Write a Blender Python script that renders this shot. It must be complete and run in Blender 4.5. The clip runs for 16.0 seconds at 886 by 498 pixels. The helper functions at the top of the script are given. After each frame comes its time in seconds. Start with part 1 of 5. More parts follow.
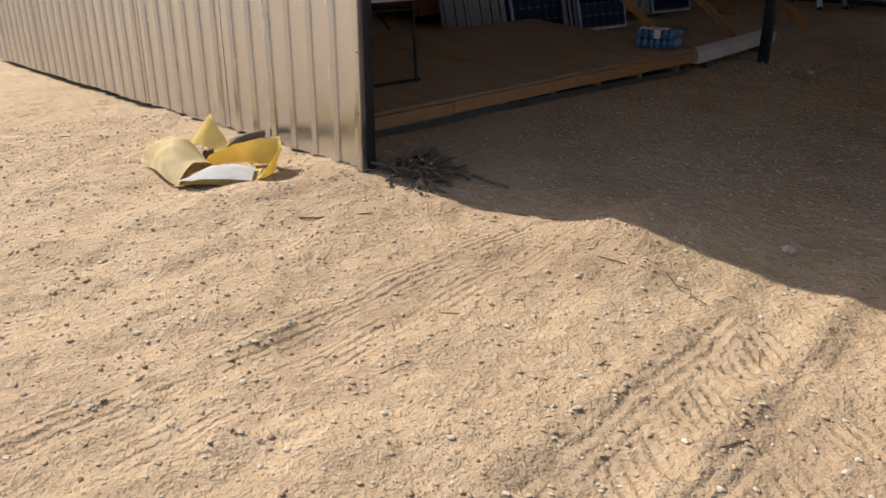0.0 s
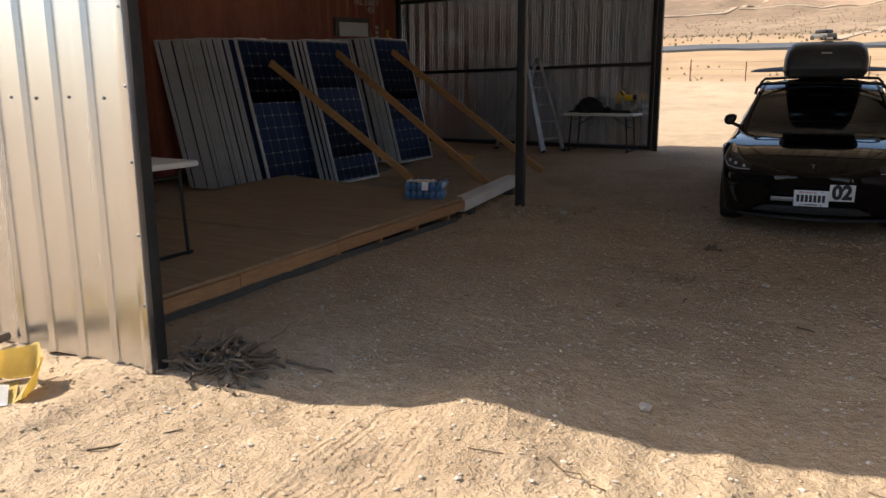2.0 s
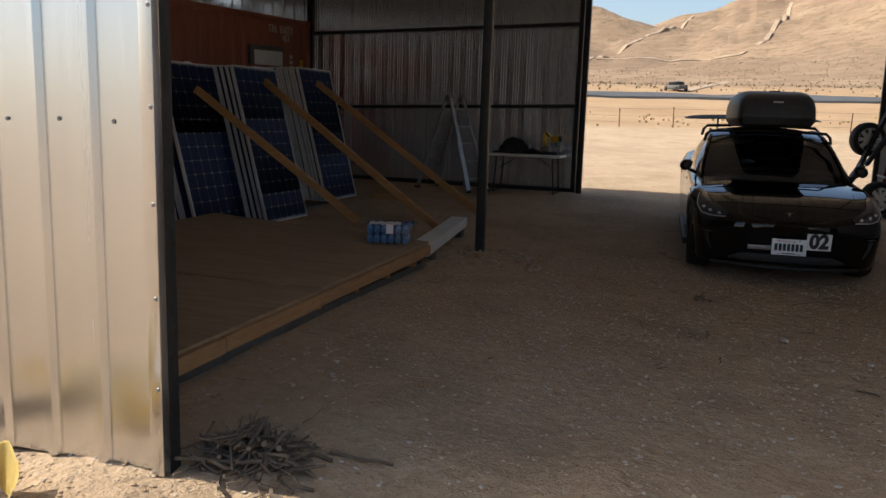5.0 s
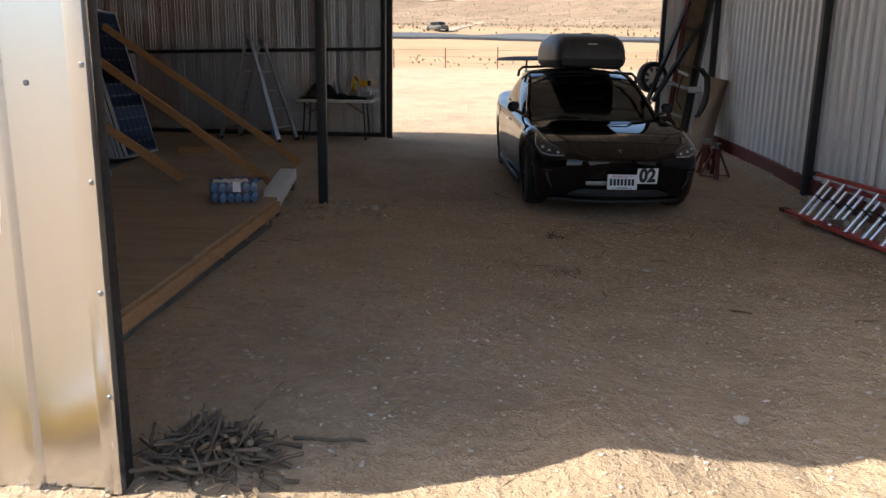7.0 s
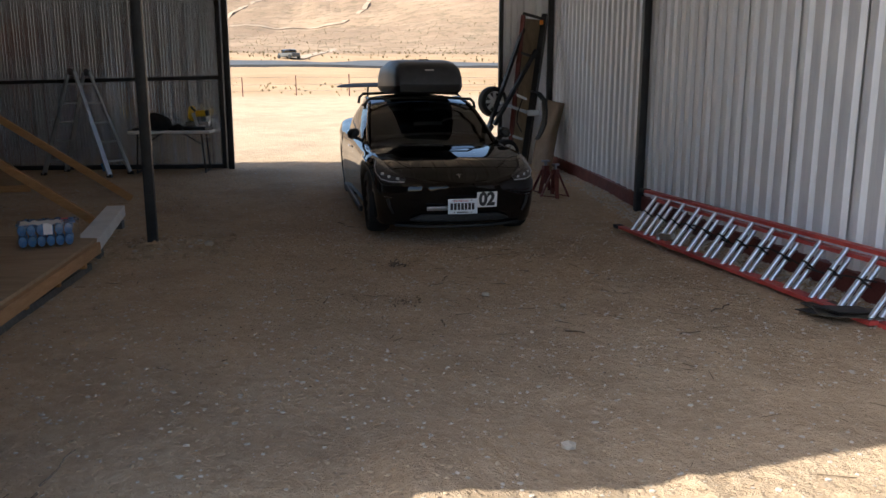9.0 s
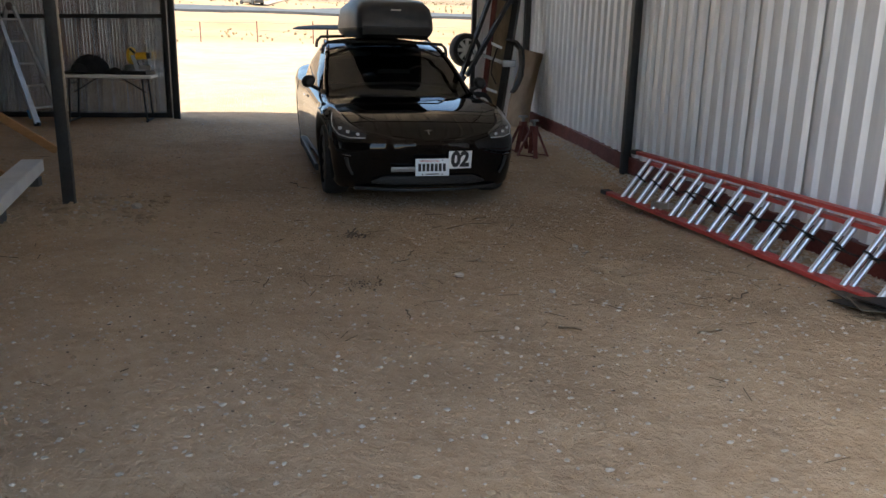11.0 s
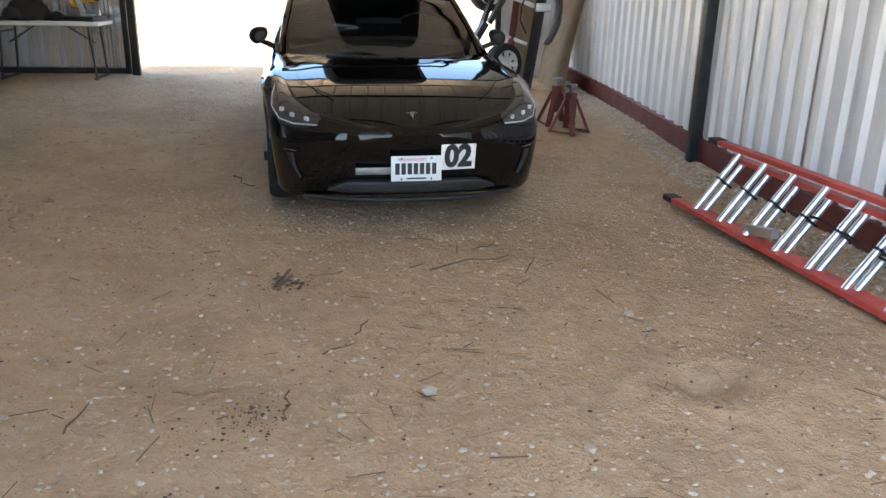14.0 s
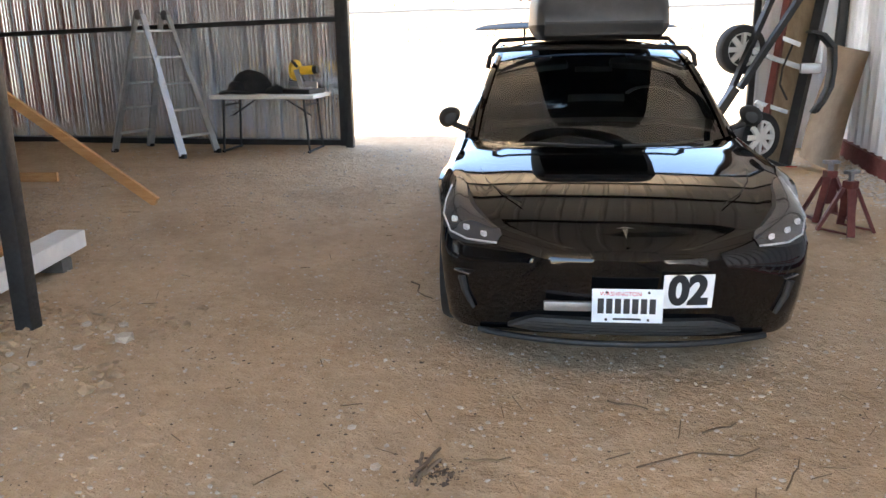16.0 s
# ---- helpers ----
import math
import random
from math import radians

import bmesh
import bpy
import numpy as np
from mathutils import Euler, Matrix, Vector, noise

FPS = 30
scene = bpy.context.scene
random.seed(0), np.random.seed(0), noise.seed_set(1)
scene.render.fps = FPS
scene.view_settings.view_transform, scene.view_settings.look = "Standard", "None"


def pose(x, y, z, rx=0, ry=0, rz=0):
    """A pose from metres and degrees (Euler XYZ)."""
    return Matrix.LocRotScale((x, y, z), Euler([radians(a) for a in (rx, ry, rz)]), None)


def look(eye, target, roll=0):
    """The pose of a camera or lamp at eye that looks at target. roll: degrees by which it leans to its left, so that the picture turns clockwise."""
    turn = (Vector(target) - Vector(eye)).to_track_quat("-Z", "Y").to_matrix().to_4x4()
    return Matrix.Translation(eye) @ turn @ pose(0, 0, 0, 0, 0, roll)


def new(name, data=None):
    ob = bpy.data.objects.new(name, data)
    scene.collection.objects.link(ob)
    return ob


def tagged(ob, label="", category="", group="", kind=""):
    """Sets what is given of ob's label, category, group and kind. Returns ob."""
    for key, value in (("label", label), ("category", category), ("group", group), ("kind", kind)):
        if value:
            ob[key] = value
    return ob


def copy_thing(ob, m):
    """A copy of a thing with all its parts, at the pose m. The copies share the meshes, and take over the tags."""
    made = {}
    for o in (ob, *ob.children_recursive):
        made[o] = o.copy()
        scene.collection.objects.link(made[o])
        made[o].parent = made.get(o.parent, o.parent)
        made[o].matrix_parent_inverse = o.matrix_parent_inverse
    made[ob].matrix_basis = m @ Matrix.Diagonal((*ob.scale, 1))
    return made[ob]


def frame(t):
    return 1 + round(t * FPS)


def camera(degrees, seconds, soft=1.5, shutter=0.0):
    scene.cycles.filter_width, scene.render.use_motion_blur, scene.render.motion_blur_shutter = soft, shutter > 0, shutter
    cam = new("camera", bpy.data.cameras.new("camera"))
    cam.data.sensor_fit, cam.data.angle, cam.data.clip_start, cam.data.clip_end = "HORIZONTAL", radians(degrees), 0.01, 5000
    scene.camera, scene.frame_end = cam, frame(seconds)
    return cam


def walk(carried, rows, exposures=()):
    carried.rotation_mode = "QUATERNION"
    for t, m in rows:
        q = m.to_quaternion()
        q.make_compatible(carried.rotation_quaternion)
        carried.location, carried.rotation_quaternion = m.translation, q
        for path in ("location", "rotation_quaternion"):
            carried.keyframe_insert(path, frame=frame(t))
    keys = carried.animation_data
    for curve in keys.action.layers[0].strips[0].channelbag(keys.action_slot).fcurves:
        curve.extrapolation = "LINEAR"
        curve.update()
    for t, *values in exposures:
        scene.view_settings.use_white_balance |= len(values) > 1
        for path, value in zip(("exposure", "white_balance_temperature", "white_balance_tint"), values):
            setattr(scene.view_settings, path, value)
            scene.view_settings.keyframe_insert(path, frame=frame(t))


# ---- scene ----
cam = camera(58.5, 16.0)
PATH = [
    (0, (3.732, -2.645, 1.358), (2.342, -1.422, 0.601), 0.3),
    (0.5, (3.571, -2.661, 1.357), (2.252, -1.336, 0.645), 1.6),
    (1, (3.385, -2.695, 1.426), (2.249, -1.15, 0.859), 1.5),
    (1.5, (3.265, -2.674, 1.439), (2.25, -1.019, 0.958), 0.5),
    (2, (3.091, -2.558, 1.423), (2.139, -0.85, 1.003), -0.3),
    (2.5, (2.904, -2.485, 1.409), (1.971, -0.76, 1.014), 0.7),
    (3, (2.684, -2.513, 1.408), (1.743, -0.791, 1.021), 1.5),
    (3.5, (2.498, -2.535, 1.419), (1.537, -0.821, 1.044), 1.4),
    (4, (2.302, -2.462, 1.381), (1.281, -0.785, 1.003), 0.9),
    (4.5, (2.099, -2.356, 1.375), (1.114, -0.66, 0.987), 1.3),
    (5, (1.954, -2.365, 1.392), (1.3, -0.504, 1.066), 1.8),
    (7.5, (1.134, -2.354, 1.42), (1.149, -0.408, 0.956), 1.5),
    (8, (1.193, -2.363, 1.429), (1.368, -0.421, 0.986), 2.1),
    (8.5, (1.278, -2.283, 1.43), (1.509, -0.336, 1.037), 1.3),
    (9, (1.398, -2.199, 1.418), (1.649, -0.253, 1.031), -0.0),
    (9.5, (1.442, -2.099, 1.413), (1.73, -0.166, 0.989), 0.7),
    (10, (1.427, -1.842, 1.389), (1.745, 0.076, 0.921), 2.4),
    (12.5, (1.821, -0.123, 1.313), (2.183, 1.77, 0.78), -0.8),
    (13, (1.898, 0.315, 1.321), (2.232, 2.164, 0.635), 0.5),
    (13.5, (1.945, 0.535, 1.357), (2.28, 2.381, 0.664), 1.0),
    (14, (2.158, 0.868, 1.351), (2.396, 2.749, 0.713), 1.3),
    (14.5, (2.251, 1.139, 1.354), (2.331, 3.038, 0.731), 1.1),
    (15, (2.227, 1.442, 1.406), (2.167, 3.351, 0.813), 1.0),
    (15.5, (2.263, 1.755, 1.417), (2.034, 3.661, 0.855), -1.0),
    (16, (2.352, 2.072, 1.427), (2.01, 3.974, 0.913), -0.8),
]
EXPOSURES = [(0, .25, 6500, 10), (.6, .35, 6500, 10), (1.5, .65, 6500, 10), (2, .75, 6500, 10), (2.7, .8, 6500, 10), (3.5, .72, 6500, 10), (4.5, .52, 6500, 10), (5, .45, 6500, 10),
             (7.5, 1.08, 6100, 9), (9, .98, 6050, 8), (10, 1.24, 6100, 7), (12.5, 2.12, 6350, 3), (13.5, 2.84, 6200, 3), (14.5, 3.2, 6300, 4), (16, 3.46, 6350, 7)]
walk(cam, [(t, look(eye, target, roll)) for t, eye, target, roll in PATH], EXPOSURES)

# ---- sun and sky ----
SUN_WAY = Vector((1.0, 0.165, -0.9)).normalized()
sun = new("sun", bpy.data.lights.new("sun", "SUN"))
sun.data.energy, sun.data.angle, sun.data.color = 4.9, radians(0.55), (1.0, 0.93, 0.82)
sun.rotation_euler = SUN_WAY.to_track_quat("-Z", "Y").to_euler()
world = bpy.data.worlds.new("world")
scene.world = world
world.use_nodes = True
wt = world.node_tree
sky = wt.nodes.new("ShaderNodeTexSky")
sky.sky_type, sky.sun_disc = "NISHITA", False
sky.sun_elevation = math.asin(-SUN_WAY.z)
sky.sun_rotation = math.atan2(-SUN_WAY.x, -SUN_WAY.y)
sky.dust_density = 2.0
wt.links.new(sky.outputs[0], wt.nodes["Background"].inputs[0])
wt.nodes["Background"].inputs[1].default_value = 0.14

# ---- materials ----


class Nodes:
    """A small builder of node materials."""

    def __init__(self, name):
        self.m = bpy.data.materials.new(name)
        self.m.use_nodes = True
        self.t = self.m.node_tree
        self.b = self.t.nodes["Principled BSDF"]
        self.co = self.t.nodes.new("ShaderNodeTexCoord").outputs["Object"]

    def n(self, kind, **sets):
        node = self.t.nodes.new("ShaderNode" + kind)
        for k, v in sets.items():
            node.inputs[k.replace("_", " ")].default_value = v
        return node

    def link(self, a, b):
        self.t.links.new(a, b)

    def scaled(self, sx, sy, sz, rz=0.0):
        mp = self.n("Mapping")
        mp.inputs["Scale"].default_value = (sx, sy, sz)
        mp.inputs["Rotation"].default_value = (0, 0, rz)
        self.link(self.co, mp.inputs["Vector"])
        return mp.outputs[0]

    def noise(self, scale, detail=5.0, rough=0.55, co=None):
        nz = self.n("TexNoise", Scale=scale, Detail=detail, Roughness=rough)
        self.link(co or self.co, nz.inputs["Vector"])
        return nz.outputs["Fac"]

    def ramp(self, fac, stops):
        r = self.n("ValToRGB")
        el = r.color_ramp.elements
        while len(el) < len(stops):
            el.new(0.5)
        for e, (p, c) in zip(el, stops):
            e.position, e.color = p, (*c, 1) if len(c) == 3 else c
        self.link(fac, r.inputs[0])
        return r.outputs[0]

    def grey(self, fac, lo, hi):
        r = self.n("MapRange")
        r.inputs["To Min"].default_value, r.inputs["To Max"].default_value = lo, hi
        r.inputs["From Min"].default_value, r.inputs["From Max"].default_value = 0.3, 0.7
        self.link(fac, r.inputs["Value"])
        return r.outputs[0]

    def mix(self, fac, a, b, mode="MIX"):
        mx = self.t.nodes.new("ShaderNodeMix")
        mx.data_type, mx.blend_type = "RGBA", mode
        for sock, v in ((mx.inputs["Factor"], fac), (mx.inputs["A"], a), (mx.inputs["B"], b)):
            if isinstance(v, (int, float)):
                sock.default_value = v
            elif isinstance(v, tuple):
                sock.default_value = (*v, 1) if len(v) == 3 else v
            else:
                self.link(v, sock)
        for o in mx.outputs:
            if o.enabled and o.type == "RGBA":
                return o
        return mx.outputs["Result"]

    def maths(self, op, a, b=0.0):
        m = self.n("Math")
        m.operation = op
        for i, v in enumerate((a, b)):
            if isinstance(v, (int, float)):
                m.inputs[i].default_value = v
            else:
                self.link(v, m.inputs[i])
        return m.outputs[0]

    def bump(self, height, strength, distance, chain=None):
        bp = self.n("Bump", Strength=strength, Distance=distance)
        self.link(height, bp.inputs["Height"])
        if chain is not None:
            self.link(chain, bp.inputs["Normal"])
        self.link(bp.outputs[0], self.b.inputs["Normal"])
        return bp.outputs[0]

    def set(self, **kw):
        for k, v in kw.items():
            sock = self.b.inputs[k.replace("_", " ")]
            if isinstance(v, (int, float)):
                sock.default_value = v
            elif isinstance(v, tuple):
                sock.default_value = (*v, 1) if len(v) == 3 else v
            else:
                self.link(v, sock)
        return self.m


def surface(name, dark, light, scale, rough=(0.5, 0.8), metal=0.0, bump=0.3, depth=0.002, stretch=(1, 1, 1), **more):
    """A mottled surface at two scales, with relief."""
    k = Nodes(name)
    co = k.scaled(*stretch)
    big, fine = k.noise(scale, 4, 0.6, co), k.noise(scale * 9, 5, 0.6, co)
    col = k.mix(k.grey(big, 0, 1), dark, light)
    col = k.mix(k.grey(fine, 0.0, 0.35), col, dark)
    k.set(Base_Color=col, Roughness=k.grey(fine, *rough), Metallic=metal, **more)
    if bump:
        k.bump(fine, bump, depth)
    return k.m


def dirt():
    """Sandy desert soil with grit, dark specks, tyre ribs and dry scrub further off."""
    k = Nodes("sandy_dirt")
    big, mid_, fine, grit = k.noise(0.35, 4), k.noise(2.3, 5, 0.6), k.noise(14, 6, 0.65), k.noise(70, 3, 0.6)
    col = k.mix(k.grey(big, 0, 1), (0.43, 0.30, 0.18), (0.54, 0.40, 0.26))
    col = k.mix(k.grey(mid_, 0, 0.55), col, (0.325, 0.225, 0.135))
    col = k.mix(k.grey(fine, 0.0, 0.6), col, (0.60, 0.46, 0.32))
    patches = k.ramp(k.noise(0.9, 6, 0.65), [(0.0, (0, 0, 0)), (0.47, (0, 0, 0)), (0.66, (1, 1, 1))])
    col = k.mix(k.maths("MULTIPLY", patches, 0.5), col, (0.30, 0.21, 0.135))
    specks = k.ramp(grit, [(0.0, (0, 0, 0)), (0.62, (0, 0, 0)), (0.69, (1, 1, 1))])
    col = k.mix(k.maths("MULTIPLY", specks, 0.45), col, (0.20, 0.135, 0.08))
    # vegetation and road cuts further off, by distance along the ground
    sep = k.n("SeparateXYZ")
    k.link(k.co, sep.inputs[0])
    far = k.n("MapRange")
    far.inputs["From Min"].default_value, far.inputs["From Max"].default_value = 42.0, 48.0
    k.link(sep.outputs[1], far.inputs["Value"])
    grass = k.mix(k.grey(k.noise(0.12, 5), 0, 1), (0.36, 0.23, 0.125), (0.45, 0.31, 0.18))
    col = k.mix(far.outputs[0], col, grass)
    hill = k.n("MapRange")
    hill.inputs["From Min"].default_value, hill.inputs["From Max"].default_value = 135.0, 175.0
    k.link(sep.outputs[1], hill.inputs["Value"])
    slopes = k.mix(k.grey(k.noise(0.012, 8, 0.7), 0, 1), (0.20, 0.135, 0.088), (0.37, 0.255, 0.16))
    slopes = k.mix(k.maths("MULTIPLY", k.ramp(k.noise(0.045, 6, 0.7), [(0.0, (0, 0, 0)), (0.5, (0, 0, 0)), (0.66, (1, 1, 1))]), 0.55), slopes, (0.40, 0.29, 0.19))
    scrub = k.ramp(k.noise(0.16, 5, 0.75), [(0.0, (0, 0, 0)), (0.52, (0, 0, 0)), (0.60, (1, 1, 1))])
    slopes = k.mix(k.maths("MULTIPLY", scrub, 0.7), slopes, (0.165, 0.125, 0.075))
    col = k.mix(hill.outputs[0], col, slopes)
    k.set(Base_Color=col, Roughness=0.95, Specular_IOR_Level=0.15)
    # tyre prints: long grooves or cross lugs, in bands along the way in
    across = k.maths("ADD", sep.outputs[0], k.maths("MULTIPLY", sep.outputs[1], 0.12))
    wob = k.maths("MULTIPLY", k.maths("SUBTRACT", k.noise(6, 3), 0.5), 0.03)
    across = k.maths("ADD", across, wob)
    total = None
    for mid, half, lug, period in ((1.53, 0.10, 0, 0.046), (1.27, 0.09, 0, 0.04), (2.47, 0.08, 0, 0.05), (2.62, 0.08, 1, 0.06), (2.81, 0.09, 0, 0.055), (2.99, 0.08, 1, 0.06)):
        off = k.maths("ABSOLUTE", k.maths("SUBTRACT", across, mid))
        band = k.n("MapRange")
        band.inputs["From Min"].default_value, band.inputs["From Max"].default_value = half, half * 0.75
        k.link(off, band.inputs["Value"])
        run = k.maths("ADD", sep.outputs[1], k.maths("MULTIPLY", across, 0.8)) if lug else across
        wave = k.maths("SINE", k.maths("MULTIPLY", run, 2 * math.pi / period))
        wave = k.maths("MULTIPLY", wave, band.outputs[0])
        total = wave if total is None else k.maths("ADD", total, wave)
    worn = k.n("MapRange")
    worn.inputs["From Min"].default_value, worn.inputs["From Max"].default_value = 0.40, 0.53
    k.link(k.noise(2.6, 5, 0.7), worn.inputs["Value"])
    ends = k.n("MapRange")
    ends.inputs["From Min"].default_value, ends.inputs["From Max"].default_value = 0.3, -0.2
    k.link(sep.outputs[1], ends.inputs["Value"])
    prints = k.maths("MULTIPLY", k.maths("MULTIPLY", total, worn.outputs[0]), ends.outputs[0])
    bp = k.bump(mid_, 0.6, 0.05)
    bp = k.bump(prints, 0.6, 0.007, bp)
    bp = k.bump(fine, 1.0, 0.045, bp)
    k.bump(grit, 0.9, 0.007, bp)
    return k.m


def galvanised(name, base, rough, streak=0.5, metal=0.9):
    k = Nodes(name)
    st, sp, gr = k.noise(1.0, 5, 0.6, k.scaled(9, 9, 0.5)), k.noise(3.2, 4, 0.6), k.noise(60, 3)
    col = k.mix(k.maths("MULTIPLY", k.grey(st, 0, 1), streak), base, tuple(c * 0.72 for c in base))
    col = k.mix(k.grey(sp, 0.0, 0.12), col, tuple(c * 0.85 for c in base))
    k.set(Base_Color=col, Metallic=metal, Roughness=k.grey(st, rough - 0.02, rough + 0.03))
    k.bump(gr, 0.03, 0.0002)
    return k.m


def wood(name, dark, light, axis=(1, 1, 1), rough=0.75):
    k = Nodes(name)
    co = k.scaled(*axis)
    w, f = k.noise(5, 6, 0.6, co), k.noise(40, 3, 0.6, co)
    col = k.mix(k.grey(w, 0, 1), dark, light)
    col = k.mix(k.grey(f, 0.0, 0.4), col, tuple(c * 0.7 for c in dark))
    k.set(Base_Color=col, Roughness=rough)
    k.bump(f, 0.25, 0.002)
    return k.m


def glassy(name, tint, rough=0.02):
    k = Nodes(name)
    return k.set(Base_Color=tint, Transmission_Weight=1.0, Roughness=rough, IOR=1.45)


DIRT = dirt()
# Upright streaks in both wall colours stand in for reflections on the ribs.
GALV_OUT = galvanised("galvanised_sheet_streaked", (0.63, 0.635, 0.65), 0.25, 0.3, 0.97)
GALV_IN = galvanised("galvanised_sheet_bright", (0.88, 0.91, 0.95), 0.20, 0.35, 0.88)
GALV_ROOF = galvanised("galvanised_roof_sheet", (0.90, 0.90, 0.89), 0.30, 0.1, 0.35)
WHITE_SHEET = surface("chalky_white_metal", (0.70, 0.72, 0.76), (0.90, 0.91, 0.93), 1.2, (0.32, 0.5), 0.1, 0.1, 0.001, (4, 4, 0.6))
BLACK_STEEL = surface("black_painted_steel", (0.012, 0.013, 0.014), (0.03, 0.032, 0.035), 6, (0.4, 0.65), 0.2, 0.15, 0.001)
RUST_RED = surface("red_oxide_steel", (0.10, 0.022, 0.018), (0.18, 0.045, 0.036), 5, (0.55, 0.8), 0.1)
CONTAINER_RED = surface("container_oxide_paint", (0.25, 0.068, 0.04), (0.37, 0.115, 0.068), 1.7, (0.45, 0.7), 0.0, 0.2, 0.002, (1, 1, 0.4))
PLY = wood("raw_plywood", (0.28, 0.19, 0.11), (0.42, 0.30, 0.19), (0.5, 3, 3))
LUMBER = wood("pine_lumber", (0.40, 0.20, 0.075), (0.56, 0.32, 0.14), (1.2, 7, 7))
LUMBER_RIM = wood("pine_rim_board", (0.34, 0.18, 0.08), (0.48, 0.28, 0.14), (7, 1.2, 7))
WHITE_BEAM = surface("white_painted_beam", (0.62, 0.62, 0.62), (0.8, 0.8, 0.79), 3, (0.5, 0.7))
GREY_SKID = surface("grey_skid_timber", (0.07, 0.07, 0.065), (0.13, 0.125, 0.115), 4)
PLASTIC_WHITE = surface("white_moulded_plastic", (0.68, 0.67, 0.64), (0.8, 0.79, 0.77), 5, (0.4, 0.55), 0, 0.1, 0.0006)
GREY_METAL = surface("grey_tube_steel", (0.2, 0.2, 0.21), (0.33, 0.33, 0.34), 8, (0.35, 0.5), 0.7)
ALU = surface("brushed_aluminium", (0.6, 0.6, 0.61), (0.75, 0.75, 0.76), 8, (0.28, 0.45), 0.95, 0.1, 0.0005)
LADDER_ALU = surface("dull_worn_aluminium", (0.34, 0.35, 0.36), (0.52, 0.53, 0.54), 9, (0.35, 0.55), 0.75, 0.1, 0.0005)
FIBRE_RED = surface("red_fibreglass_rail", (0.40, 0.045, 0.04), (0.56, 0.09, 0.075), 5, (0.35, 0.55))
CELL = surface("dark_blue_solar_cells", (0.013, 0.024, 0.075), (0.024, 0.042, 0.115), 3, (0.38, 0.5), 0.0, 0, Specular_IOR_Level=0.12)
PANEL_EDGE = surface("anodised_panel_frame", (0.55, 0.56, 0.58), (0.72, 0.73, 0.74), 5, (0.4, 0.6), 0.3, 0)
BUSBAR = surface("silver_cell_gaps", (0.16, 0.18, 0.21), (0.25, 0.27, 0.30), 10, (0.35, 0.45), 0.0, 0)
BACKSHEET = surface("white_back_sheet", (0.45, 0.46, 0.46), (0.6, 0.6, 0.6), 6, (0.5, 0.7))
CAR_BLACK = Nodes("black_car_paint").set(Base_Color=(0.002, 0.002, 0.0025), Roughness=0.03, Specular_IOR_Level=0.5)
TRIM_BLACK = surface("black_textured_plastic", (0.009, 0.009, 0.009), (0.018, 0.018, 0.018), 20, (0.5, 0.7))
RUBBER = surface("black_tyre_rubber", (0.012, 0.012, 0.012), (0.028, 0.027, 0.026), 12, (0.75, 0.9))
RIM = surface("dark_grey_wheel_cover", (0.04, 0.04, 0.043), (0.07, 0.07, 0.075), 9, (0.3, 0.45), 0.5)
RIM_WHITE = surface("white_spoked_rim", (0.6, 0.6, 0.58), (0.75, 0.75, 0.73), 9, (0.35, 0.5))
BOX_GREY = surface("dark_grey_abs_shell", (0.035, 0.037, 0.041), (0.055, 0.058, 0.062), 10, (0.38, 0.5), 0, 0.1, 0.0006)
WIND_GLASS = glassy("windscreen_glass", (0.5, 0.53, 0.53))
DARK_GLASS = glassy("dark_roof_glass", (0.03, 0.032, 0.035))
SIDE_GLASS = glassy("tinted_side_glass", (0.30, 0.33, 0.33))
CHROME = Nodes("chrome").set(Base_Color=(0.8, 0.8, 0.82), Metallic=1.0, Roughness=0.12)
LAMP_CELL = surface("silver_lamp_cell", (0.5, 0.52, 0.55), (0.75, 0.77, 0.8), 30, (0.2, 0.35), 0.3, 0)
LAMP_INNER = surface("lamp_reflector", (0.25, 0.26, 0.28), (0.6, 0.62, 0.65), 30, (0.1, 0.25), 0.9, 0)
PLATE_WHITE = surface("plate_white_blue", (0.66, 0.72, 0.78), (0.8, 0.83, 0.86), 12, (0.4, 0.5), 0, 0)
WHITE_STICKER = surface("white_vinyl", (0.74, 0.74, 0.74), (0.82, 0.82, 0.82), 9, (0.4, 0.5), 0, 0)
INK = surface("black_ink", (0.01, 0.01, 0.012), (0.02, 0.02, 0.024), 20, (0.5, 0.6), 0, 0)
RED_INK = surface("red_ink", (0.5, 0.03, 0.03), (0.6, 0.05, 0.05), 20, (0.5, 0.6), 0, 0)
WHITE_INK = surface("faded_white_lettering", (0.5, 0.48, 0.45), (0.7, 0.68, 0.65), 20, (0.6, 0.7), 0, 0)
SEAT = surface("black_seat_leather", (0.012, 0.012, 0.012), (0.022, 0.022, 0.022), 9, (0.45, 0.6))
SACK_OUT = surface("yellow_paper_sack", (0.62, 0.46, 0.13), (0.78, 0.62, 0.24), 4, (0.7, 0.9), 0, 0.3, 0.004)
SACK_PALE = surface("pale_dusty_sack_paper", (0.68, 0.55, 0.30), (0.80, 0.68, 0.42), 5, (0.75, 0.9), 0, 0.3, 0.004)
POWDER = surface("caked_white_powder", (0.68, 0.67, 0.66), (0.82, 0.81, 0.8), 9, (0.85, 0.95), 0, 0.6, 0.006)
DRY_STICK = wood("dry_grey_sticks", (0.10, 0.07, 0.045), (0.22, 0.165, 0.115), (1, 1, 1), 0.9)
TWIG = wood("brown_twigs", (0.09, 0.06, 0.035), (0.2, 0.14, 0.08), (1, 1, 1), 0.9)
STONE = surface("pale_pebbles", (0.36, 0.30, 0.23), (0.64, 0.57, 0.48), 30, (0.8, 0.95))
